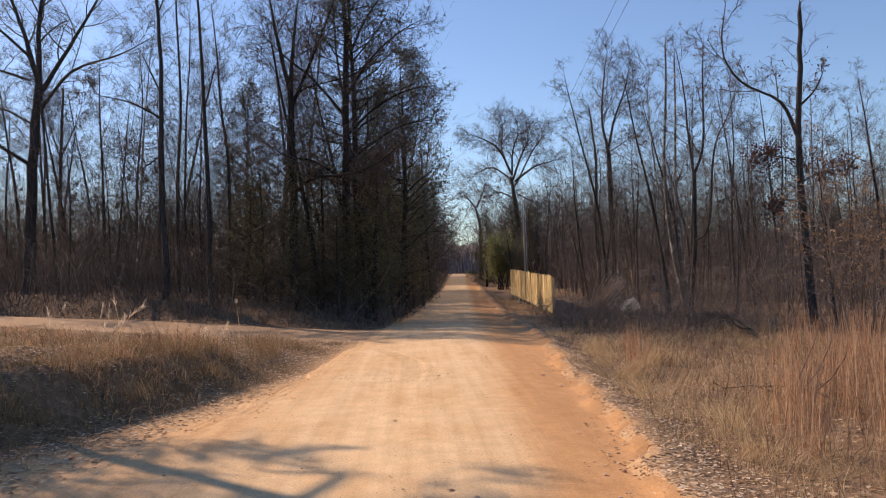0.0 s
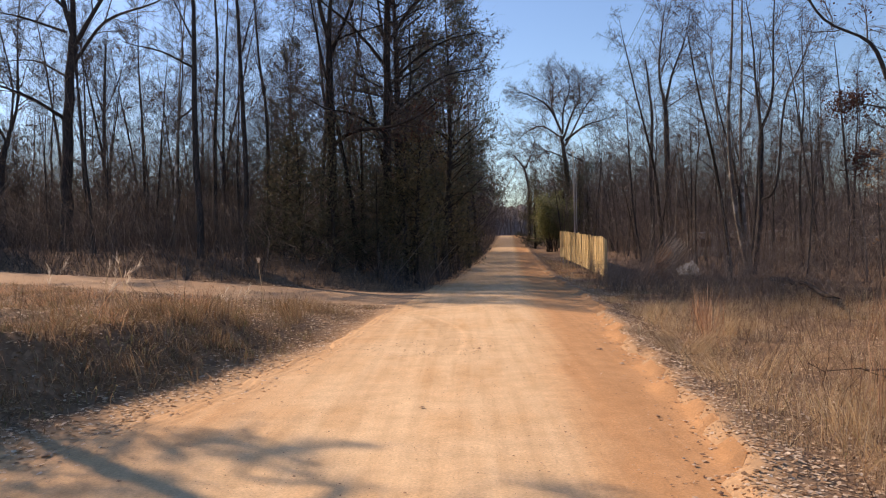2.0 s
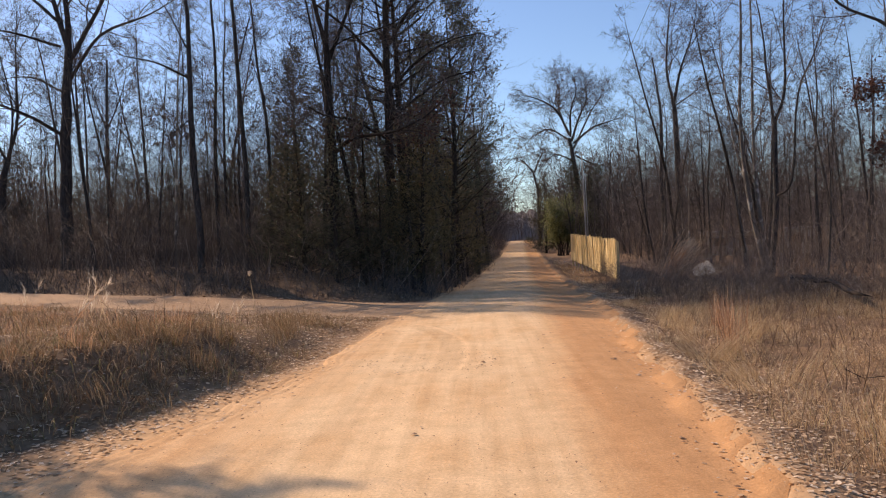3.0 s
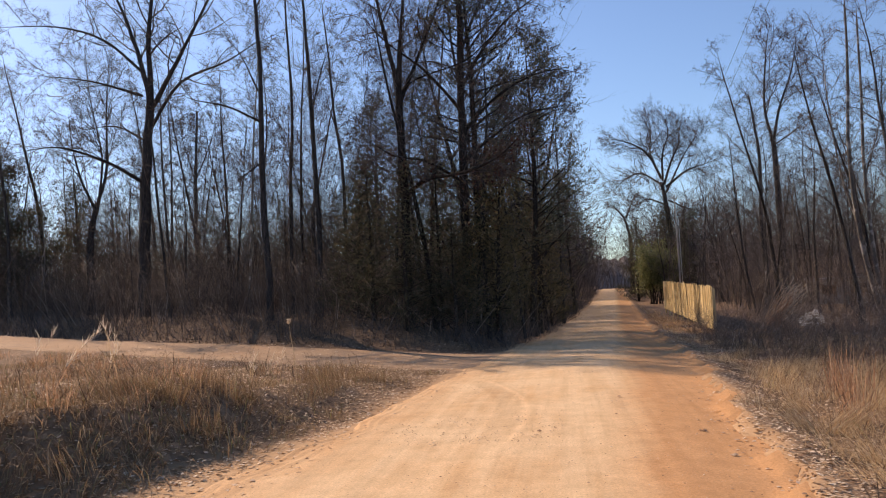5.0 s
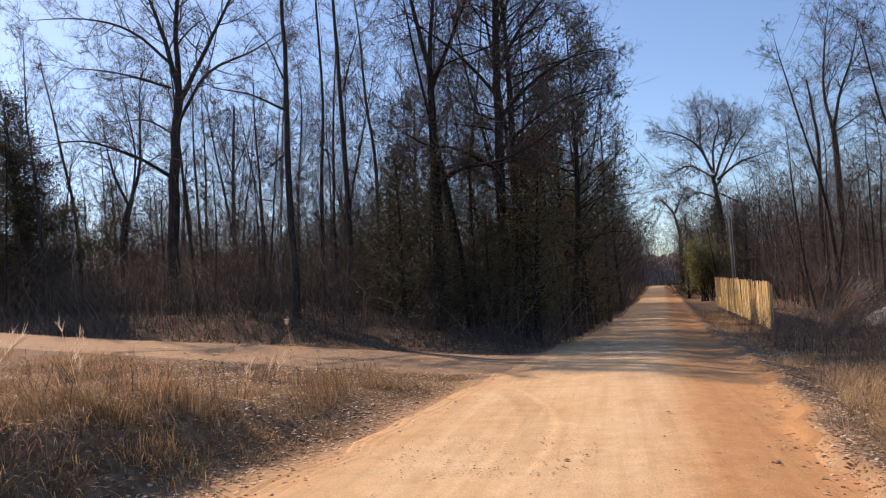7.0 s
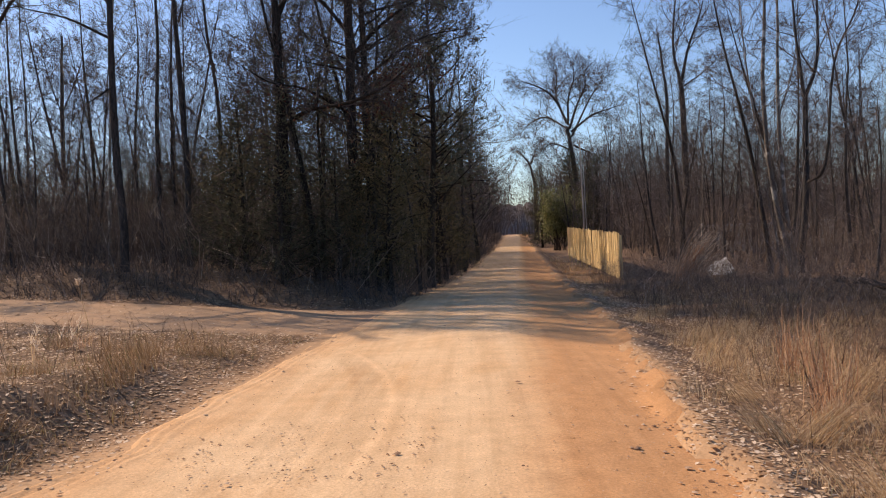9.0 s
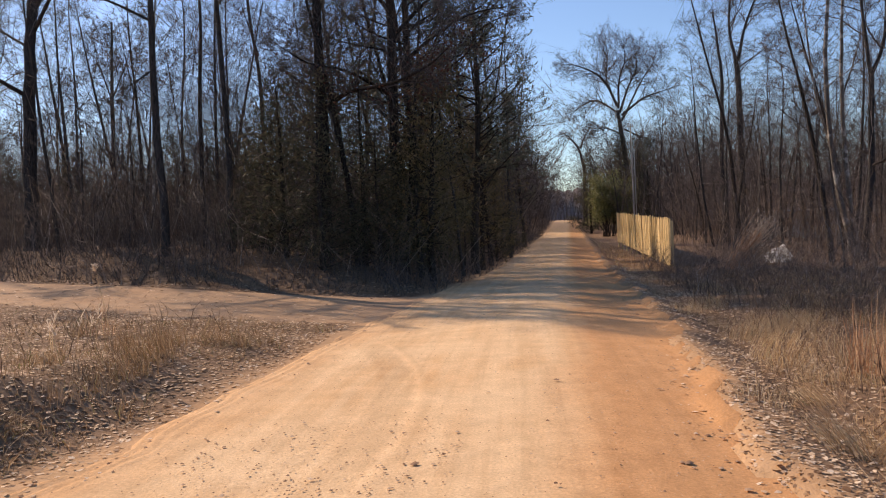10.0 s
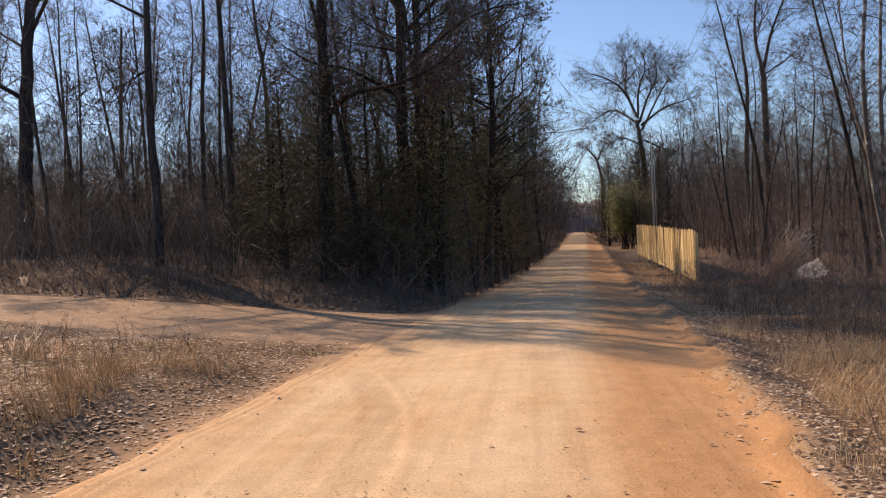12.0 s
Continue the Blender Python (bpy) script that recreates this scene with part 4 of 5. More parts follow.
# beyond the crest, and the trees beside the meadow whose shade falls on the road
for k in range(16):
    x, y = 14 + rng.uniform(-30, 34), rng.uniform(235, 300)
    place(rng.choice(far_kinds), x, y, rng.uniform(0, 360), 1.0)
place(kinds[4], -13.6, 13.6, 160, 0.85)
place(kinds[2], -14.5, 9.5, 20, 0.9)

# evergreens: the dark stand at the fork, and others in the woods
ce = [cedar("cedar", 300 + i, h, r, (8, 8, 18, 36)[i], M_CEDAR) for i, (h, r) in enumerate([(7.5, 2.0), (6.0, 1.9), (9.5, 2.4), (10.0, 3.3)])]
ol = cedar("cedar", 330, 7.0, 2.0, 9, M_OLIVE, 0.6, 0.12)
tagged(ol, "olive-brown winter cedar with thin foliage", "cedar", "cedars at the fork")
for x, y, s in ((-1.9, 31.6, 1.0), (-2.6, 35.5, 1.1), (-0.8, 40.0, 1.0)):
    place(ol, x, y, 60 * x, s)
stow(ol)
pi_ = [pine("pine", 320 + i, h, r, c) for i, (h, r, c) in enumerate([(17, 3.4, 0.3), (14, 3.0, 0.22)])]
for k in ce:
    tagged(k, "dark green cedar with dense drooping sprays", "cedar", "cedars at the fork")
for k in pi_:
    tagged(k, "tall pine with sparse grey-green needles", "pine", "pines in the woods")
# the one at (-11.6, 12.4) is out of view, added to shade the near road
for x, y, s, k in ((-4.6, 28.8, 0.75, 0), (-3.2, 29.8, 0.7, 1), (-6.0, 30.2, 0.95, 1), (-2.2, 33.0, 0.5, 0), (-1.4, 38.0, 0.5, 1),
                   (11.6, 94.6, 1.2, 2), (13.0, 92.0, 0.9, 2), (-3.9, 31.2, 0.85, 0), (-7.0, 31.9, 0.85, 1), (-2.7, 31.8, 0.8, 1), (-0.4, 46.0, 0.6, 0), (0.3, 54.0, 0.6, 1),
                   (-11.6, 12.4, 1.0, 3), (-29.5, 42.5, 1.25, 3), (-33.0, 45.5, 1.0, 3), (-26.0, 48.0, 0.75, 1), (-16, 50, 0.9, 0), (-20, 55, 0.9, 0), (9.2, 106, 1.1, 2), (15.5, 108, 1.2, 2), (-22, 46.5, 0.75, 1), (-12.5, 44, 0.75, 0), (-31, 52, 1.0, 2), (-37, 47, 1.0, 2), (33, 62, 0.9, 2), (40, 55, 1.0, 0)):
    place(ce[k], x, y, rng.uniform(0, 360), s)
for x, y, s, k in ((-4.0, 30.8, 0.9, 4), (-2.3, 32.0, 0.8, 0), (-5.8, 32.5, 1.0, 2), (-3.0, 36.5, 1.0, 4), (-1.2, 35.0, 0.8, 2), (-0.6, 44.0, 0.9, 4), (0.2, 50.0, 0.9, 0)):
    place(kinds[k], x, y, 70 * k + 25 * x, s)
for x, y, s, k in ((-2.6, 34.2, 0.95, 0), (-1.2, 41.5, 0.85, 1), (-1.0, 38.0, 0.95, 1), (1.0, 66, 0.8, 1), (-13, 60, 0.9, 0), (14.6, 95, 0.7, 1)):
    place(pi_[k], x, y, rng.uniform(0, 360), s)
for k in (*kinds, *far_kinds, *slim, *ce, *pi_):
    stow(k)


def leafy_bush(label, x, y, radius, height, count, material):
    """A broad evergreen bush: stems, then many leaves in uneven clumps."""
    r, nr = random.Random(77), np.random.default_rng(77)
    thing = tagged(new("bush"), label, "bush")
    thing.location = (x, y, land_at(x, y))
    w, cen = Wood(), []
    for _ in range(26):
        d = rand_dir(r, Vector((0, 0, 1)), abs(r.gauss(0, 0.3)))
        lp = limb_line(r, Vector((r.gauss(0, 0.4), r.gauss(0, 0.4), -0.1)), d, height * r.uniform(0.6, 1.05), 5, 0.14, 0.05)
        w.tube(lp, 0.05, 0.01, 4)
        for _ in range(count):
            q, qd = along(lp, r.uniform(0.35, 1))
            sp = limb_line(r, q, rand_dir(r, qd, 1.0), radius * r.uniform(0.15, 0.5), 2, 0.2, 0.03)
            w.tube(sp, 0.012, 0.005, 3)
            cen += [sp[1], sp[2]]
    w.make("woody_base", M_BARK_DARK, thing)
    v, t = leaf_cloud(nr, cen, 12, 0.28, 0.17, 0.55)
    array_mesh("foliage", v, t, material, thing)


leafy_bush("yellow-green evergreen bush by the fence end", 9.5, 90.0, 2.4, 6.4, 24, M_EVERGREEN)

def brush(name, seed, x, y, height, radius, twigs, material, label, category, spread=0.34, reach=1.0, fine=0):
    """Many thin bent stems, each with side twigs and finest ends, as one mesh."""
    r = np.random.default_rng(seed)
    n = len(x)
    p = np.stack([x, y, land(x, y) - 0.05], 1)
    h = (height * r.uniform(0.4, 1.15, n))[:, None]
    d1 = np.concatenate([r.normal(0, spread, (n, 2)), np.ones((n, 1))], 1)
    d2 = d1 + np.concatenate([r.normal(0, spread * 1.3, (n, 2)), r.normal(0, 0.1, (n, 1))], 1)
    a, b, c = p, p + d1 * h * 0.5, p + d1 * h * 0.5 + d2 * h * 0.5
    rad = (radius * r.uniform(0.5, 1.4, n))[:, None]
    V, T, at = [], [], 0

    def spike(q0, q1, q2, ra):
        nonlocal at
        k = len(q0)
        rows = []
        for q, f in ((q0, 1.0), (q1, 0.6)):
            for ang in (0, 2.094, 4.189):
                rows.append(q + np.array([math.cos(ang), math.sin(ang), 0.25 * math.sin(ang)]) * ra * f)
        rows.append(q2)
        V.append(np.stack(rows, 1).reshape(-1, 3))
        i = np.arange(k)[:, None] * 7 + at
        for e in range(3):
            g = (e + 1) % 3
            T.extend([i + [e, g, 3 + g], i + [e, 3 + g, 3 + e], i + [3 + e, 3 + g, 6]])
        at += k * 7

    def thorn(q0, q2, ra):
        nonlocal at
        k = len(q0)
        rows = [q0 + np.array([math.cos(g), math.sin(g), 0.25 * math.sin(g)]) * ra for g in (0, 2.094, 4.189)] + [q2]
        V.append(np.stack(rows, 1).reshape(-1, 3))
        i = np.arange(k)[:, None] * 4 + at
        T.extend([i + [0, 1, 3], i + [1, 2, 3], i + [2, 0, 3]])
        at += k * 4

    spike(a, b, c, rad)
    for _ in range(twigs):
        t = r.uniform(0.25, 0.98, (n, 1))
        q = np.where(t < 0.5, a + (b - a) * t * 2, b + (c - b) * (t * 2 - 1))
        w = np.concatenate([r.normal(0, 0.8, (n, 2)), r.uniform(-0.1, 0.9, (n, 1))], 1) * h * r.uniform(0.12, 0.36, (n, 1)) * reach
        thorn(q, q + w, rad * 0.55)
        for _ in range(fine):
            g = q + w * r.uniform(0.3, 1.0, (n, 1))
            e = w * r.uniform(0.1, 0.4, (n, 1)) + np.concatenate([r.normal(0, 0.42, (n, 2)), r.uniform(-0.1, 0.6, (n, 1))], 1) * h * 0.09
            o = np.concatenate([r.normal(0, 1, (n, 2)), r.normal(0, 0.5, (n, 1))], 1) * rad * 0.3
            V.append(np.stack([g - o, g + o, g + e], 1).reshape(-1, 3))
            T.append(np.arange(n)[:, None] * 3 + at + [0, 1, 2])
            at += n * 3
    return tagged(array_mesh(name, np.concatenate(V), np.concatenate(T), material), label, category, kind="stuff")


def where(seed, n, x0, x1, y0, y1, inside):
    r = random.Random(seed)
    pts = []
    while len(pts) < n:
        q = r.uniform(x0, x1), r.uniform(y0, y1)
        if inside(*q):
            pts.append(q)
    return np.array(pts).T


x, y = where(60, 3600, -36, 3, 25, 50, in_left_wood)
brush("undergrowth", 61, x, y, 2.8, 0.009, 8, M_BRUSH, "tangled leafless undergrowth in the wood", "undergrowth", 0.5, 1.3, 1)
x, y = where(62, 3200, -62, 6, 48, 105, in_left_wood)
brush("undergrowth", 63, x, y, 6.5, 0.021, 8, M_BRUSH, "leafless thicket deep in the wood", "undergrowth", 0.4, 1.3, 3)
x, y = where(96, 1500, -48, -6, 38, 72, in_left_wood)
brush("undergrowth", 97, x, y, 6.0, 0.017, 8, M_BRUSH, "brown leafless thicket between the trunks", "undergrowth", 0.45, 1.3, 4)
x, y = where(64, 2900, 6, 32, 14, 55, in_right_wood)
brush("undergrowth", 65, x, y, 2.4, 0.007, 8, M_BRUSH, "tangled leafless brush beside the road", "undergrowth", 0.55, 1.3, 1)
x, y = where(66, 2600, 8, 66, 48, 110, in_right_wood)
brush("undergrowth", 67, x, y, 5.0, 0.015, 8, M_BRUSH, "leafless thicket deep in the wood", "undergrowth", 0.45, 1.3, 1)
x, y = where(68, 2200, -130, 120, 72, 180, lambda a, b: abs(a - road_x(b)) > 5)
brush("far_woods", 69, x, y, 14.0, 0.05, 14, M_TWIG, "far bare winter woods", "woods", 0.25, 1.0, 3)

def leafy_shrub(label, x, y, height, seed):
    """A bare-stemmed shrub that keeps its dry tan leaves."""
    r = random.Random(seed)
    thing = tagged(new("shrub"), label, "shrub")
    thing.location = (x, y, land_at(x, y))
    w, cr, ends = Wood(), Wood(), []
    for _ in range(5):
        lp = limb_line(r, Vector((r.gauss(0, 0.15), r.gauss(0, 0.15), -0.1)), rand_dir(r, Vector((0, 0, 1)), abs(r.gauss(0, 0.2))), height * r.uniform(0.7, 1.05), 6, 0.1, 0.05)
        w.tube(lp, 0.022, 0.006, 5)
        spray(r, w, lp, 0.02, height * 0.3, 12, 4, 0.2, ends, 0.8)
    w.make("woody_frame", M_BRUSH, thing)
    v, t = leaf_cloud(np.random.default_rng(seed), [e for e in ends if r.random() < 0.55], 4, 0.06, 0.08, 0.5)
    array_mesh("dry_leaves", v, t, M_TANLEAF, thing)


for x, y, h, k in ((10.2, 18.3, 4.6, 1), (10.9, 17.2, 3.4, 2), (11.6, 19.6, 4.0, 3)):
    leafy_shrub("shrub with dry tan leaves on the verge", x, y, h, 700 + k)

x, y = where(78, 330, -48, 1, 34, 85, in_left_wood)
brush("young_trees", 79, x, y, 7.0, 0.015, 20, M_TWIG, "dense leafless young trees in the wood", "young trees", 0.3, 1.0, 5)
x, y = where(80, 460, 10, 46, 32, 85, in_right_wood)
brush("young_trees", 81, x, y, 7.5, 0.015, 20, M_TWIG, "dense leafless young trees beside the road", "young trees", 0.3, 1.0, 6)
x, y = where(76, 2300, -9, 12, 27, 150, lambda a, b: 0.3 < -(a - road_x(b)) - half_left(b) < 4.5 and b - track_y(a) > track_half(a) + 1.5)
brush("roadside_brush", 77, x, y, 1.7, 0.013, 9, M_BRUSH, "low leafless brush lining the road", "brush", 0.4)
x, y = where(92, 1500, -9, 8, 27, 100, lambda a, b: -0.1 < -(a - road_x(b)) - half_left(b) < 1.3 and b - track_y(a) > track_half(a) + 0.8)
brush("roadside_brush", 93, x, y, 0.7, 0.007, 9, M_TWIG, "low dark brush at the road's margin", "brush", 0.6)
x, y = where(94, 1300, 4, 13, 18, 40, lambda a, b: 3.6 + max(0, 24 - b) * 0.25 < a - road_x(b) < 8.5)
brush("verge_brush", 95, x, y, 1.15, 0.006, 9, M_BRUSH, "low dark brambles below the roadside trees", "brush", 0.6, 1.2, 1)
x, y = where(72, 2000, 3, 12, 6, 32, lambda a, b: a - road_x(b) - half_right(b) > 1.0 + max(0, 14 - b) * 0.12)
brush("dead_weeds", 73, x, y, 0.7, 0.006, 8, M_WEED, "brown dead weeds among the verge grass", "weeds", 0.3)
x, y = where(74, 900, -16, -3.5, 8, 20, lambda a, b: -(a - road_x(b)) - half_left(b) > 1.0)
brush("dead_weeds", 75, x, y, 0.5, 0.005, 8, M_WEED, "brown dead weeds on the meadow bank", "weeds", 0.3)

# twig colour, darker than brush stems, stands in for shade at the wood's edge
x, y = where(82, 2600, -30, -2, 22, 42, lambda a, b: 0.2 < b - track_y(a) - track_half(a) < 4.0 and a - road_x(b) < -half_left(b) - 0.4)
brush("trackside_brush", 83, x, y, 0.85, 0.006, 9, M_TWIG, "low dead brush along the side track", "brush", 0.45)
x, y = where(84, 620, 5, 36, 94, 145, lambda a, b: a - road_x(b) > 4.5)
brush("young_trees", 85, x, y, 13.0, 0.045, 20, M_TWIG, "grey leafless trees round the far oak", "young trees", 0.2, 0.6, 5)
x, y = where(86, 480, -10, 12, 58, 165, lambda a, b: -9 < a - road_x(b) < -half_left(b) - 0.6 and not shading_bush(a, b))
brush("young_trees", 87, x, y, 11.5, 0.048, 20, M_TWIG, "grey leafless trees along the far road", "young trees", 0.2, 0.6, 5)
x, y = where(90, 170, -16, -1, 34, 56, lambda a, b: in_left_wood(a + 2.0, b))
brush("young_trees", 91, x, y, 12.0, 0.018, 24, M_TWIG, "tall leafless young trees behind the cedars", "young trees", 0.2, 0.75, 6)
x, y = where(88, 420, -16, 44, 158, 212, lambda a, b: True if b > 178 else abs(a - road_x(b)) > 5)
brush("young_trees", 89, x, y, 14.0, 0.07, 20, M_TWIG, "grey woods closing the end of the road", "woods", 0.2, 0.6, 5)

# undergrowth
sh = [shrub("shrub", 400 + i, h, n, s) for i, (h, n, s) in enumerate([(2.6, 18, 0.7), (1.8, 20, 0.8), (3.4, 16, 0.6), (1.2, 22, 0.6)])]
for k in sh:
    tagged(k, "leafless brown undergrowth shrub", "shrub", "undergrowth shrubs")
stood = []
for _ in range(4000):
    if len(stood) > 75:
        break
    x, y = (rng.uniform(-38, 2), rng.uniform(26, 62)) if rng.random() < 0.52 else (rng.uniform(6, 34), rng.uniform(16, 66))
    if (in_left_wood(x, y + 1.2) or in_right_wood(x, y)) and clear(x, y, 0.95):
        u = x - road_x(y)
        low = abs(y - track_y(x)) < 6 and u < 0
        place(sh[rng.choice((1, 3, 3) if low else (0, 0, 1, 2))], x, y, rng.uniform(0, 360), rng.uniform(0.8, 1.25))
for k in sh:
    stow(k)


# ---- dead grass, leaf litter, pebbles ----
def blades(name, seed, xs, ys, heights, width, bend, material, label, category):
    """Upright bent blades as one mesh."""
    r = np.random.default_rng(seed)
    n = len(xs)
    z = land(xs, ys) - 0.02
    a = r.uniform(0, 2 * np.pi, n)
    side = np.stack([np.cos(a), np.sin(a), np.zeros(n)], 1) * (width * r.uniform(0.6, 1.4, n))[:, None] * 0.5
    b = r.uniform(0, 2 * np.pi, n)
    out = np.stack([np.cos(b), np.sin(b), np.zeros(n)], 1) * (heights * bend * np.abs(r.normal(0.6, 0.5, n)))[:, None]
    p = np.stack([xs, ys, z], 1)
    up = np.stack([np.zeros(n), np.zeros(n), heights], 1)
    m1 = p + up * 0.55 + out * 0.3
    tip = p + up * (1 - 0.25 * bend) + out
    v = np.stack([p - side, p + side, m1 + side * 0.8, m1 - side * 0.8, tip], 1).reshape(-1, 3)
    i = np.arange(n)[:, None] * 5
    t = np.concatenate([i + [0, 1, 2], i + [0, 2, 3], i + [3, 2, 4]])
    return tagged(array_mesh(name, v, t, material), label, category, kind="stuff")


def patchy(seed, n, x0, x1, y0, y1, keep):
    r = np.random.default_rng(seed)
    x, y = r.uniform(x0, x1, n), r.uniform(y0, y1, n)
    k = r.random(n) < keep(x, y)
    return x[k], y[k]


def left_keep(x, y):
    sl = -(x - road_x(y)) - half_left(y)
    edge = track_y(x) - track_half(x) - y
    return smooth(0.7, 1.7, sl) * smooth(0.2, 1.2, edge) * (0.2 + 0.8 * smooth(-0.3, 0.5, wave(x, y, 0.8))) * (1 - 0.95 * smooth(11.5, 15, y) * smooth(-9.5, -7.0, x))


def right_keep(x, y):
    sr = x - road_x(y) - half_right(y)
    return smooth(0.1, 1.0, sr) * (0.4 + 0.6 * smooth(-0.5, 0.4, wave(x, y, 0.9, 2.0))) * (1 - 0.85 * smooth(4.0, 7.5, sr)) * (1 - smooth(15, 26, y) * 0.8)


def tussocks(name, seed, cx, cy, heights, radius, per, width, droop, material, label):
    """Drooping tufts of dead grass: blades that rise from a common root and arch outward."""
    r = np.random.default_rng(seed)
    n = len(cx) * per
    h0 = np.repeat(heights, per)
    ox, oy = r.normal(0, 1, n), r.normal(0, 1, n)
    rad = np.repeat(radius * r.uniform(0.6, 1.5, len(cx)), per)
    x, y = np.repeat(cx, per) + ox * rad, np.repeat(cy, per) + oy * rad
    h = h0 * r.uniform(0.35, 1.1, n)
    ang = np.arctan2(oy, ox) + r.normal(0, 0.7, n)
    fall = np.repeat(r.normal(0, 0.3, (len(cx), 2)), per, axis=0)
    out = (np.stack([np.cos(ang), np.sin(ang)], 1) * np.abs(r.normal(0.5, 0.4, n))[:, None] + fall) * (h * droop)[:, None]
    out = np.concatenate([out, np.zeros((n, 1))], 1)
    p = np.stack([x, y, land(x, y) - 0.02], 1)
    up = np.array([0, 0, 1.0]) * h[:, None]
    g = ang + r.uniform(0.8, 2.3, n)
    side = np.stack([np.cos(g), np.sin(g), 0 * g], 1) * (width * r.uniform(0.5, 1.3, n))[:, None] * 0.5
    a, b = p + up * 0.5 + out * 0.18, p + up * 0.86 + out * 0.55
    tip = p + up * (0.92 - 0.4 * droop * r.uniform(0, 1, (n, 1))) + out * 1.05
    v = np.stack([p - side, p + side, a + side, a - side, b + side * 0.7, b - side * 0.7, tip], 1).reshape(-1, 3)
    i = np.arange(n)[:, None] * 7
    t = np.concatenate([i + [0, 1, 2], i + [0, 2, 3], i + [3, 2, 4], i + [3, 4, 5], i + [5, 4, 6]])
    return tagged(array_mesh(name, v, t, material), label, "grass", kind="stuff")


def bank_face(x, y):
    foot = -(x - road_x(y)) - half_left(y) - 0.95 * (1 - smooth(6.5, 11.5, y))
    return smooth(0.35, 0.8, foot) * (1 - smooth(1.8, 2.8, foot)) * (1 - 0.85 * smooth(12, 15, y)) * smooth(-0.2, 0.6, track_y(x) - track_half(x) - y)


rg = np.random.default_rng(9)
x, y = patchy(20, 1500, -20, -3, 6.5, 25, left_keep)
tussocks("dry_grass", 21, x, y, rg.uniform(0.08, 0.22, len(x)), 0.15, 60, 0.007, 1.5, M_MAT, "short brown dead grass tufts on the meadow")
x, y = patchy(22, 700, -20, -4, 7, 23, left_keep)
tussocks("red_grass", 23, x, y, rg.uniform(0.18, 0.42, len(x)), 0.16, 45, 0.005, 1.0, M_SEDGE, "reddish dead broom grass on the meadow")
x, y = patchy(24, 1300, 1.6, 10, 2.5, 34, right_keep)
tussocks("dry_grass", 25, x, y, rg.uniform(0.12, 0.4, len(x)), 0.15, 85, 0.004, 1.5, M_GRASS, "drooping tan dead grass tufts on the verge")
x, y = patchy(26, 9000, 2.2, 11, 2.5, 24, right_keep)
blades("tall_grass", 27, x, y, rg.uniform(0.25, 0.7, len(x)), 0.004, 1.3, M_WEED, "tall thin dead weed stems on the verge", "grass")
x, y = patchy(34, 18000, 1.6, 9, 2.5, 30, right_keep)
blades("matted_grass", 35, x, y, rg.uniform(0.05, 0.16, len(x)), 0.006, 2.8, M_GRASS, "flattened straw-coloured grass on the verge", "grass")
x, y = patchy(28, 2500, 8, 24, 20, 50, lambda a, b: 0.6 + 0 * a)
blades("dry_grass", 29, x, y, rg.uniform(0.15, 0.5, len(x)), 0.01, 1.2, M_WEED, "thin dead grass under the roadside trees", "grass")
x, y = patchy(30, 7000, 2, 7, 34, 80, lambda a, b: smooth(0.1, 0.8, a - road_x(b) - half_right(b)) * (1 - smooth(2.0, 3.2, a - road_x(b) - half_right(b))))
blades("dry_grass", 31, x, y, rg.uniform(0.06, 0.3, len(x)), 0.012, 0.9, M_GRASS, "low dead grass along the fence", "grass")
x, y = patchy(36, 900, -12, -2.2, 5.5, 20, bank_face)
tussocks("bank_grass", 37, x, y, rg.uniform(0.1, 0.26, len(x)), 0.12, 60, 0.007, 1.9, M_MAT, "matted drooping grass on the ditch bank")
x, y = patchy(38, 2600, -12, -2.2, 5.5, 20, bank_face)
brush("bank_tangle", 39, x, y, 0.3, 0.004, 7, M_WEED, "tangled dead vines and stems on the bank", "weeds", 0.8)
x, y = patchy(32, 40000, -12, -2.2, 5.5, 20, lambda a, b: 0.75 * smooth(0.25, 0.9, -(a - road_x(b)) - half_left(b)) * smooth(-0.2, 0.6, track_y(a) - track_half(a) - b) * smooth(-0.5, 0.2, wave(a, b, 1.1, 4.0)) * (1 - 0.7 * smooth(3.5, 6, -(a - road_x(b)) - half_left(b))))
blades("matted_grass", 33, x, y, rg.uniform(0.05, 0.17, len(x)), 0.007, 2.6, M_MAT, "matted brown and green grass on the ditch bank", "grass")


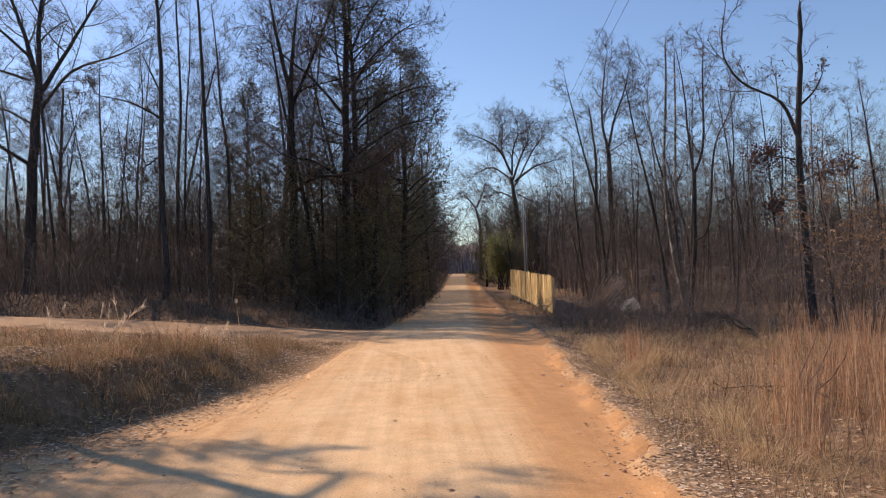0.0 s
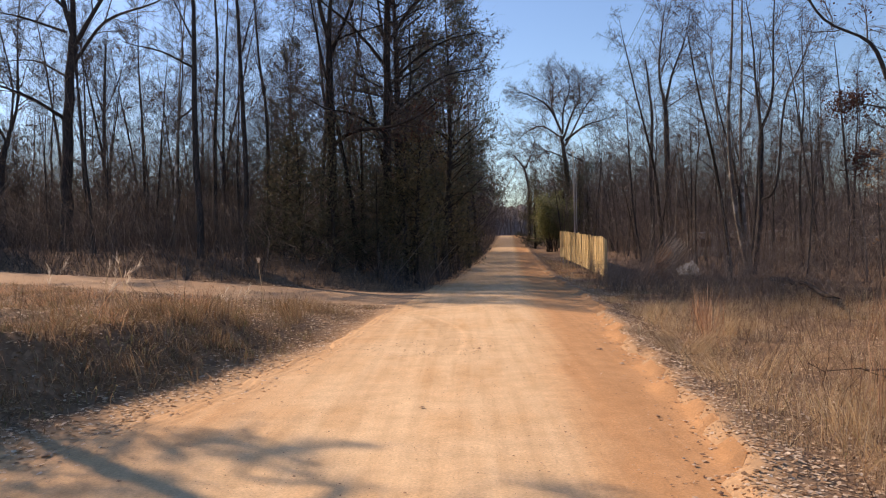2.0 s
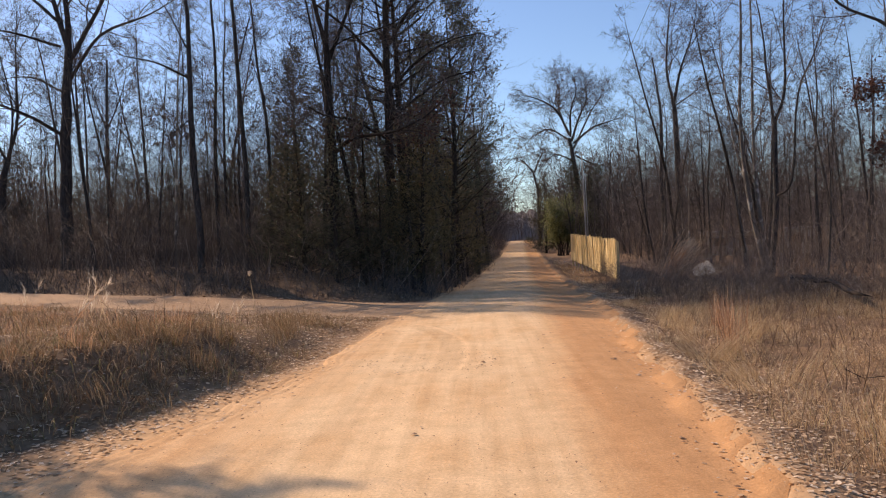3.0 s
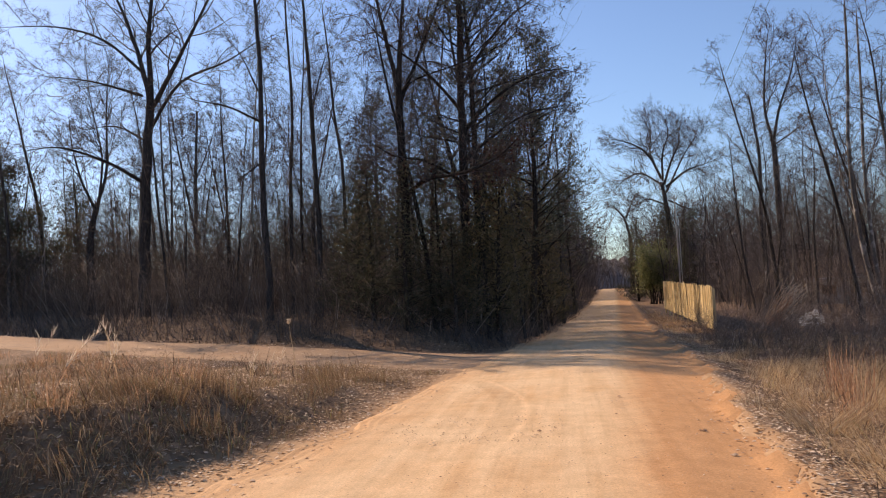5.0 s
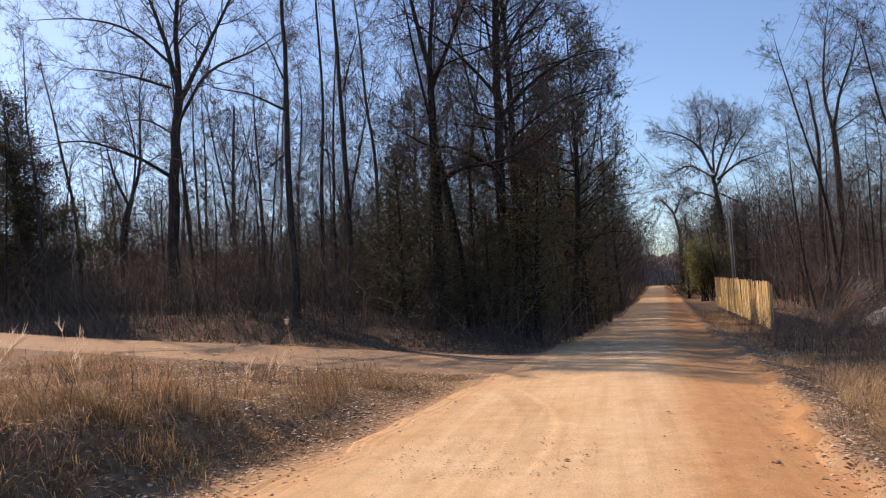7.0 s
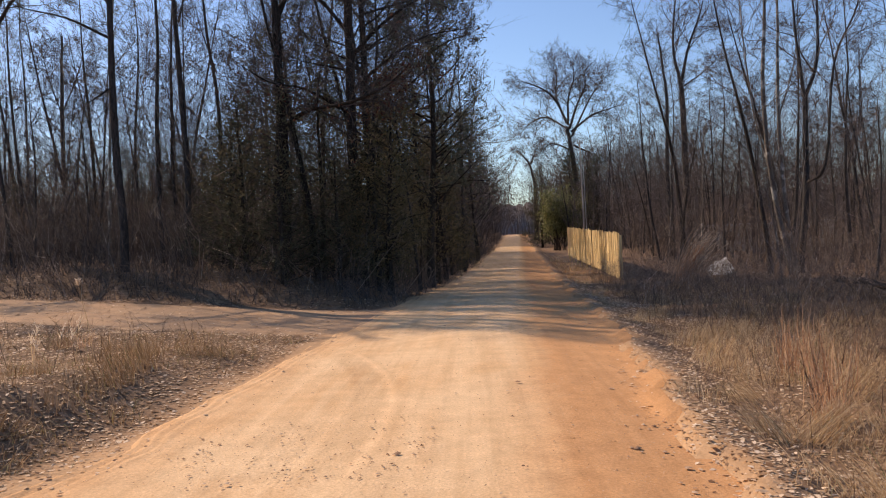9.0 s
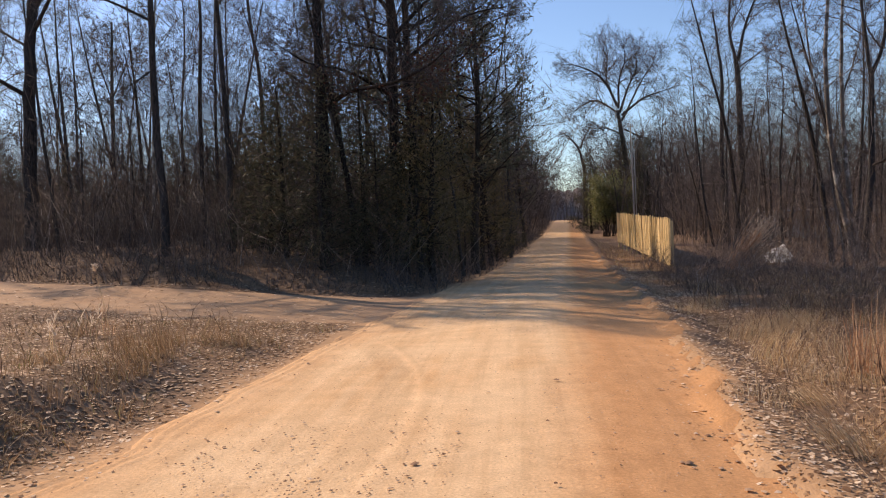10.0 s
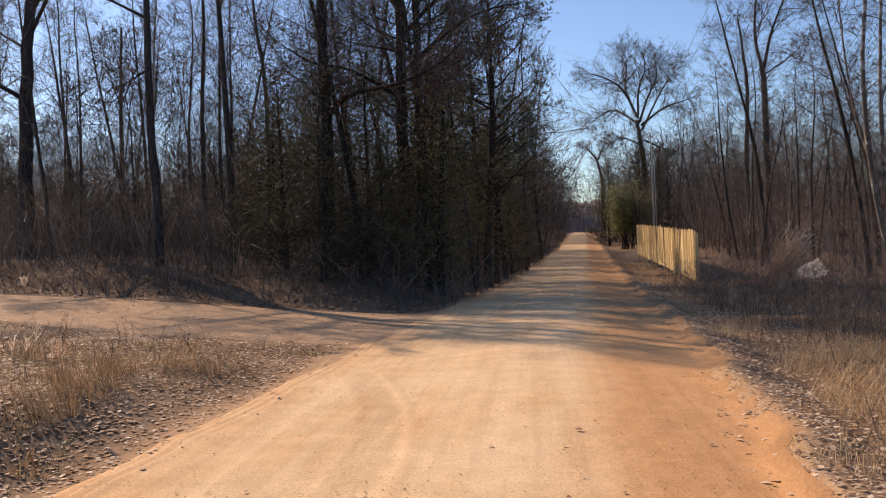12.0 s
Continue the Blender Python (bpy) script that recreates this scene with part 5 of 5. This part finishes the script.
def litter(name, seed, x, y, size, label, lift=0.003, material=None):
    """Fallen leaves, each a pointed blade with shoulders, folded along its rib and curled at the tip."""
    r = np.random.default_rng(seed)
    n = len(x)
    c = np.stack([x, y, surface(x, y) + lift + r.uniform(-0.003, 0.004, n)], 1)
    a = r.uniform(0, 2 * np.pi, n)
    d = np.stack([np.cos(a), np.sin(a), r.normal(0, 0.13, n)], 1)
    s = np.stack([-np.sin(a), np.cos(a), r.normal(0, 0.13, n)], 1)
    L = (size * r.uniform(0.45, 1.35, n))[:, None]
    z = np.array([0, 0, 1.0]) * L
    fold, curl = z * r.uniform(-0.04, 0.08, (n, 1)), z * r.uniform(-0.04, 0.09, (n, 1))
    w1, w2 = r.uniform(0.2, 0.34, (n, 1)), r.uniform(0.16, 0.32, (n, 1))
    v = np.stack([c - d * L * 0.5, c - d * L * 0.12 + s * L * w1 + fold, c - d * L * 0.12 - s * L * w1 + fold,
                  c + d * L * 0.22 + s * L * w2 + fold + curl * 0.4, c + d * L * 0.22 - s * L * w2 + fold + curl * 0.4, c + d * L * 0.5 + curl], 1).reshape(-1, 3)
    i = np.arange(n)[:, None] * 6
    t = np.concatenate([i + [0, 2, 1], i + [1, 2, 4], i + [1, 4, 3], i + [3, 4, 5]])
    return tagged(array_mesh(name, v, t, material or M_LITTER), label, "leaves", kind="stuff")


def lit_left(x, y):
    sl = -(x - road_x(y)) - half_left(y)
    edge = track_y(x) - track_half(x) - y
    return (0.2 * smooth(-0.7, -0.1, sl) + 0.9 * smooth(-0.12, 0.45, sl)) * smooth(-0.5, 0.6, edge) * (1 - 0.6 * smooth(3.5, 7, sl))


def lit_right(x, y):
    sr = x - road_x(y) - half_right(y)
    return (0.1 * smooth(-0.6, -0.2, sr) + 0.9 * smooth(-0.15, 0.15, sr)) * (1 - 0.8 * smooth(1.0, 2.2, sr)) * (0.7 + 0.3 * smooth(-0.5, 0.3, wave(x, y, 1.2)))


x, y = patchy(40, 66000, -12, -2, 5.5, 24, lit_left)
litter("fallen_leaves", 41, x, y, 0.054, "brown fallen leaves on the ditch bank", 0.004)
x, y = patchy(42, 70000, 1.2, 6.5, 2.5, 40, lit_right)
litter("fallen_leaves", 43, x, y, 0.055, "tan fallen leaves along the road edge")
x, y = patchy(50, 14000, 1.2, 3.6, 2.5, 17, lambda a, b: smooth(-0.25, 0.1, a - road_x(b) - half_right(b)) * (1 - smooth(0.3, 0.9, a - road_x(b) - half_right(b))))
litter("fallen_leaves", 51, x, y, 0.042, "small brown leaves drifted at the road edge", 0.002)
x, y = patchy(52, 18000, -20, -4, 7, 24, lambda a, b: smooth(1.2, 2.2, -(a - road_x(b)) - half_left(b)) * smooth(-0.2, 0.5, track_y(a) - track_half(a) - b) * 0.6)
litter("fallen_leaves", 53, x, y, 0.06, "brown leaves among the meadow grass", 0.015, M_SHADELEAF)
# the wood floor's shade is in the colour of these leaves
x, y = patchy(44, 26000, -26, 0, 24, 42, lambda a, b: smooth(-0.5, 0.5, b - track_y(a) - track_half(a)) * smooth(0, 1, -(a - road_x(b)) - half_left(b) + 0.2) * (1 - 0.8 * smooth(3, 8, b - track_y(a))))
litter("fallen_leaves", 45, x, y, 0.11, "fallen leaves in shade-dark colour at the wood's foot", 0.014, M_SHADELEAF)
x, y = patchy(46, 1800, -12, -2, 20, 27, lambda a, b: 0.5 + 0 * a)
litter("fallen_leaves", 47, x, y, 0.08, "scattered fallen leaves on the side track", 0.012)
# shade below the roadside trees is likewise coloured into the leaves
x, y = patchy(48, 9000, 5, 26, 14, 60, lambda a, b: smooth(4, 6, a - road_x(b)))
litter("fallen_leaves", 49, x, y, 0.13, "fallen leaves under the roadside trees", 0.014, M_SHADELEAF)


def pebble_field(name, seed, n, x0, x1, y0, y1, size, label, keep=None):
    r = np.random.default_rng(seed)
    x, y = patchy(seed, n, x0, x1, y0, y1, keep or (lambda a, b: 1.0 + 0 * a))
    n = len(x)
    s = (size * np.exp(r.normal(0, 0.45, n)))[:, None, None]
    base = np.array([(1, 0, 0.1), (0.2, 0.9, 0), (-0.9, 0.3, 0.05), (-0.3, -0.9, 0), (0.1, 0.05, 0.5), (0.5, -0.5, -0.3)])
    v = base[None] * s * r.uniform(0.6, 1.3, (n, 6, 3))
    a = r.uniform(0, 6.28, n)
    ca, sa = np.cos(a)[:, None], np.sin(a)[:, None]
    v = np.stack([v[..., 0] * ca - v[..., 1] * sa, v[..., 0] * sa + v[..., 1] * ca, v[..., 2]], -1)
    v = v + np.stack([x, y, land(x, y) + 0.012], 1)[:, None, :]
    i = np.arange(n)[:, None] * 6
    t = np.concatenate([i + [0, 1, 4], i + [1, 2, 4], i + [2, 3, 4], i + [3, 0, 4]])
    return tagged(array_mesh(name, v.reshape(-1, 3), t, M_PEBBLE), label, "pebbles", kind="stuff")


def on_road(a, b):
    u = a - road_x(b)
    return (smooth(0, 0.5, half_left(b) + u) * smooth(0, 0.5, half_right(b) - u)) * (0.4 + 0.6 * smooth(-0.3, 0.6, wave(a, b, 1.3)))


pebble_field("gravel", 60, 16000, -3.2, 3.2, 2, 26, 0.0048, "fine gravel scattered on the clay road", on_road)
pebble_field("gravel", 61, 800, -3.2, 3.2, 2, 24, 0.0085, "small stones and clods on the clay road", on_road)
pebble_field("gravel", 62, 420, -1.6, 0.4, 11.6, 13.4, 0.008, "patch of loose gravel in the wheel lane")
pebble_field("clods", 63, 1500, 1.0, 3.2, 3, 26, 0.014, "red clods along the road edge", lambda a, b: np.exp(-((a - road_x(b) - half_right(b) + 0.25) / 0.22) ** 2))
pebble_field("clods", 64, 900, -4.5, -1.5, 5, 20, 0.014, "red clods along the ditch edge", lambda a, b: np.exp(-((a - road_x(b) + half_left(b) - 0.1) / 0.2) ** 2))


# ---- grass clumps that stand out ----
def clump(name, label, seed, x, y, height, stems, lean, material, plume=None, spread=0.12, thick=1.0):
    r = random.Random(seed)
    thing = tagged(new(name), label, "grass clump")
    thing.location = (x, y, land_at(x, y) - 0.03)
    w, tips = Wood(), []
    for _ in range(stems):
        p = Vector((r.gauss(0, spread), r.gauss(0, spread), 0))
        d = Vector((lean[0] + r.gauss(0, 0.12), lean[1] + r.gauss(0, 0.12), 1)).normalized()
        h = height * r.uniform(0.5, 1.05)
        pts = [p.copy()]
        for k in range(4):
            d = (d + Vector((lean[0] * 0.25 + r.gauss(0, 0.04), lean[1] * 0.25 + r.gauss(0, 0.04), -0.03))).normalized()
            p = p + d * h / 4
            pts.append(p.copy())
        w.strip(pts, 0.0042 * thick, r.uniform(-0.9, 0.9))
        tips.append(pts)
    o = w.make("stem_tuft" if stems > 3 else "stem", material, thing)
    if stems > 3:
        tagged(o, kind="stuff")
    if plume:
        f = Wood()
        for pts in tips:
            for _ in range(plume):
                q, d = along(pts, r.uniform(0.72 if stems > 1 else 0.93, 1.0))
                f.tip(q, rand_dir(r, d, 0.5 if stems > 1 else 1.1), r.uniform(0.06, 0.16) if stems > 1 else r.uniform(0.02, 0.06), 0.0032 * thick)
            if stems <= 3:
                f.make("plume", M_PLUME, thing)
                f = Wood()
        if stems > 3:
            tagged(f.make("plume_tuft", M_PLUME, thing), kind="stuff")
    return thing


clump("plume_grass", "leaning clump of tall tan plume grass", 1, 7.0, 32.0, 2.2, 130, (0.36, -0.05), M_SEDGE, 8, 0.1, 2.2)
clump("broom_grass", "upright orange clump of broom grass", 2, 3.75, 13.6, 0.95, 60, (0.0, 0.0), M_SEDGE, None, 0.09)
clump("broom_grass", "upright orange clump of broom grass", 3, 4.15, 15.4, 0.9, 50, (0.02, 0.0), M_SEDGE, None, 0.1)
for k, (x, y, h) in enumerate(((4.6, 9.4, 1.1), (5.6, 10.2, 1.2), (4.1, 8.4, 1.1), (6.6, 13.4, 1.1), (3.6, 7.0, 1.05), (5.2, 8.9, 1.3), (4.3, 6.0, 1.2), (6.6, 11.6, 1.2), (7.4, 12.4, 1.2), (4.9, 7.6, 1.25))):
    clump("broom_grass", "tall reddish broom grass on the verge", 10 + k, x, y, h, 75, (0.03, 0.0), M_SEDGE, None, 0.2)
clump("plume_grass", "single drooping tan grass plume", 4, -4.95, 11.1, 1.1, 2, (0.45, 0.0), M_SEDGE, 24, 0.02, 1.2)
clump("seed_stalk", "thin stalk with a white fluffy seed head", 5, -3.95, 16.1, 1.25, 1, (0.02, 0.0), M_GRASS, 70, 0.01, 1.9)
for k, (x, y, h) in enumerate(((-5.3, 13.0, 0.9), (-6.0, 14.0, 0.9), (-6.8, 13.5, 1.0), (-4.5, 16.4, 0.6), (-4.7, 16.2, 0.55), (-7.6, 12.5, 0.9))):
    clump("seed_stalk", "thin pale dry weed stalk on the meadow", 30 + k, x, y, h, 3, (0.08, 0.0), M_GRASS, 10, 0.05, 1.2)


tr_ = random.Random(88)
for k in range(34):
    y = tr_.uniform(7.5, 18.5)
    sl = abs(tr_.gauss(0, 0.9)) + 0.9
    x = road_x(y) - half_left(y) - sl
    clump("grass_tussock", "low brown and green grass tussock on bank", 200 + k, x, y, tr_.uniform(0.25, 0.5), 90, (tr_.gauss(0, 0.25), tr_.gauss(-0.1, 0.25)), M_MAT, None, tr_.uniform(0.09, 0.18), 0.6)
for k in range(16):
    y = tr_.uniform(6.0, 19.0)
    x = road_x(y) + half_right(y) + abs(tr_.gauss(0.3, 0.7)) + 0.7
    clump("grass_tussock", "low drooping tan grass tussock on verge", 260 + k, x, y, tr_.uniform(0.4, 0.7), 110, (tr_.gauss(0, 0.3), tr_.gauss(-0.1, 0.3)), M_GRASS, None, tr_.uniform(0.1, 0.2), 0.65)


# ---- board fence ----
def fence():
    thing = tagged(new("fence"), "new yellow pine board fence beside the road", "fence")
    a, b = Vector((6.72, 40.0, 0)), Vector((7.2, 62.0, 0))
    d = (b - a).normalized()
    turn = math.degrees(math.atan2(d.y, d.x))
    span = (b - a).length
    r = random.Random(8)
    bm = bmesh.new()
    box(bm, (0.138, 0.022, 1.9), (0, 0, 0.95), bevel=0.004)
    me = bpy.data.meshes.new("board")
    bm.to_mesh(me)
    bm.free()
    me.materials.append(M_BOARD)

    def base(s):
        return -0.70 + 0.35 * s / span

    n = int(span / 0.145)
    for k in range(n):
        s = 0.07 + k * 0.145
        p = a + d * s
        o = new("board", me)
        o.parent = thing
        o.matrix_basis = pose(p.x - 0.03, p.y, base(s) + 0.03 + r.gauss(0, 0.018), r.gauss(0, 0.5), r.gauss(0, 0.6), turn + r.gauss(0, 2.0)) @ Matrix.Diagonal((r.uniform(0.9, 1.03), 1, r.uniform(0.98, 1.03), 1))
    for k in range(10):
        s = min(0.08 + k * 2.44, span - 0.05)
        p = a + d * s
        bm = box(bmesh.new(), (0.095, 0.095, 2.25), (0, 0, 0.72), bevel=0.008)
        o = part("post", bm, M_BOARD, thing)
        o.matrix_basis = pose(p.x + 0.07, p.y, base(s), 0, 0, turn)
        if k < 9:
            for h in (0.35, 0.98, 1.6):
                bm = box(bmesh.new(), (2.44, 0.04, 0.09), bevel=0.005)
                o = part("rail", bm, M_BOARD, thing)
                q = a + d * (s + 1.22)
                o.matrix_basis = pose(q.x + 0.005, q.y, base(s + 1.22) + h, 0, -math.degrees(0.35 / span), turn)


fence()


# ---- utility poles and wires ----
def utility_pole(x, y, top, riser):
    thing = tagged(new("utility_pole"), "weathered wooden utility pole", "utility pole", "roadside poles")
    z0 = land_at(x, y)
    thing.location = (x, y, z0)
    w = Wood()
    w.tube([Vector((0, 0, -0.3)), Vector((0.03, 0, (top - z0) * 0.5)), Vector((0, 0, top - z0))], 0.085, 0.065, 10, False)
    w.make("pole", M_POLE, thing)
    bm = box(bmesh.new(), (0.5, 0.09, 0.11), (0, 0, top - z0 - 0.25), bevel=0.01)
    part("crossarm", bm, M_POLE, thing)
    for dx in (-0.2, 0.2):
        ins = Wood()
        ins.tube([Vector((dx, 0, top - z0 - 0.2)), Vector((dx, 0, top - z0 - 0.02))], 0.045, 0.035, 8, False)
        ins.make("insulator", M_METAL, thing)
    if riser:
        w = Wood()
        w.tube([Vector((0.24, 0.1, -0.2)), Vector((0.24, 0.1, (top - z0) * 0.78))], 0.04, 0.035, 8, False)
        w.make("riser_pipe", M_METAL, thing)
        for h in (0.3, 0.55, 0.74):
            part("bracket", box(bmesh.new(), (0.24, 0.05, 0.05), (0.12, 0.06, (top - z0) * h)), M_METAL, thing)
    return x, y, top


pa = utility_pole(10.85, 80.5, 9.45, True)
pb = utility_pole(3.6, -14.0, 11.2, False)
for dx in (-0.2, 0.2):
    pts = [Vector((pa[0] + (pb[0] - pa[0]) * t + dx, pa[1] + (pb[1] - pa[1]) * t, pa[2] + (pb[2] - pa[2]) * t - 4 * 0.6 * t * (1 - t))) for t in np.linspace(0, 1, 25)]
    w = Wood()
    w.tube(pts, 0.006, 0.006, 4, False)
    tagged(w.make("overhead_wire", M_WIRE, None), "thin black overhead wire along the road", "wire", "overhead wires")


# ---- things among the trees ----
def leaning_board(x, y):
    bm = bmesh.new()
    bmesh.ops.create_grid(bm, x_segments=8, y_segments=5, size=0.5)
    r = random.Random(4)
    for v in bm.verts:
        v.co = Vector((v.co.x * 0.85, v.co.y * 0.8, 0.012 * r.gauss(0, 1)))
        if abs(v.co.x) > 0.4 or abs(v.co.y) > 0.38:
            v.co += Vector((r.gauss(0, 0.03), r.gauss(0, 0.03), 0))
    geo = bmesh.ops.extrude_face_region(bm, geom=bm.faces[:])["geom"]
    for v in geo:
        if isinstance(v, bmesh.types.BMVert):
            v.co.z -= 0.06
    o = part("panel", bm, M_WHITE, None)
    o.name = "discarded_panel"
    o.matrix_basis = pose(x, y, land_at(x, y) + 0.22, 38, -24, -14)
    tagged(o, "weathered white panel leaning in brush", "panel")


leaning_board(9.7, 36.5)


def log(label, a, b, r0, r1, seed):
    r = random.Random(seed)
    thing = tagged(new("log"), label, "log")
    pts = [Vector(a).lerp(Vector(b), t) for t in np.linspace(0, 1, 8)]
    pts = [p + Vector((r.gauss(0, 0.05), r.gauss(0, 0.05), land_at(p.x, p.y) + p.z + r.gauss(0, 0.02))) for p in pts]
    w = Wood()
    w.tube(pts, r0, r1, 8)
    w.make("trunk", M_BARK_DARK, thing)
    for _ in range(14):
        q, d = along(pts, r.uniform(0.2, 1.0))
        b = Wood()
        b.tube(limb_line(r, q, rand_dir(r, d, r.uniform(0.5, 1.2)), r.uniform(0.4, 1.3), 3, 0.2, 0.05), 0.016, 0.004, 4)
        b.make("branch", M_BRUSH, thing)


log("long dark fallen trunk in the brush", (10.4, 28.5, 0.1), (6.9, 15.8, 0.22), 0.085, 0.045, 3)
log("thin fallen branch on the grassy verge", (4.0, 10.4, 0.12), (5.4, 9.5, 0.08), 0.005, 0.003, 5)


def mobile_home(x, y, turn):
    """Low pale house far behind the trees."""
    thing = tagged(new("mobile_home"), "pale weathered mobile home behind the trees", "house")
    thing.matrix_basis = pose(x, y, land_at(x, y), 0, 0, turn)
    part("wall", box(bmesh.new(), (9.0, 3.4, 2.0), (0, 0, 1.2), bevel=0.02), M_WHITE, thing)
    for k in range(18):
        part("rib", box(bmesh.new(), (0.06, 0.03, 1.9), (-4.25 + k * 0.5, -1.715, 1.2)), M_WHITE, thing)
    part("skirting", box(bmesh.new(), (8.9, 3.3, 0.5), (0, 0, 0.05)), M_POLE, thing)
    bm = bmesh.new()
    box(bm, (9.3, 3.7, 0.12), (0, 0, 2.26), bevel=0.03)
    part("roof", bm, M_METAL, thing)
    for wx in (-3.0, -0.8, 2.9):
        f = part("window", box(bmesh.new(), (1.0, 0.05, 0.8), (wx, -1.73, 1.45), bevel=0.01), M_METAL, thing)
        part("pane", box(bmesh.new(), (0.88, 0.03, 0.68), (wx, -1.76, 1.45)), M_GLASS, f)
    part("door", box(bmesh.new(), (0.85, 0.05, 1.85), (1.1, -1.73, 1.1), bevel=0.01), M_POLE, thing)


mobile_home(23.5, 70.0, -12)
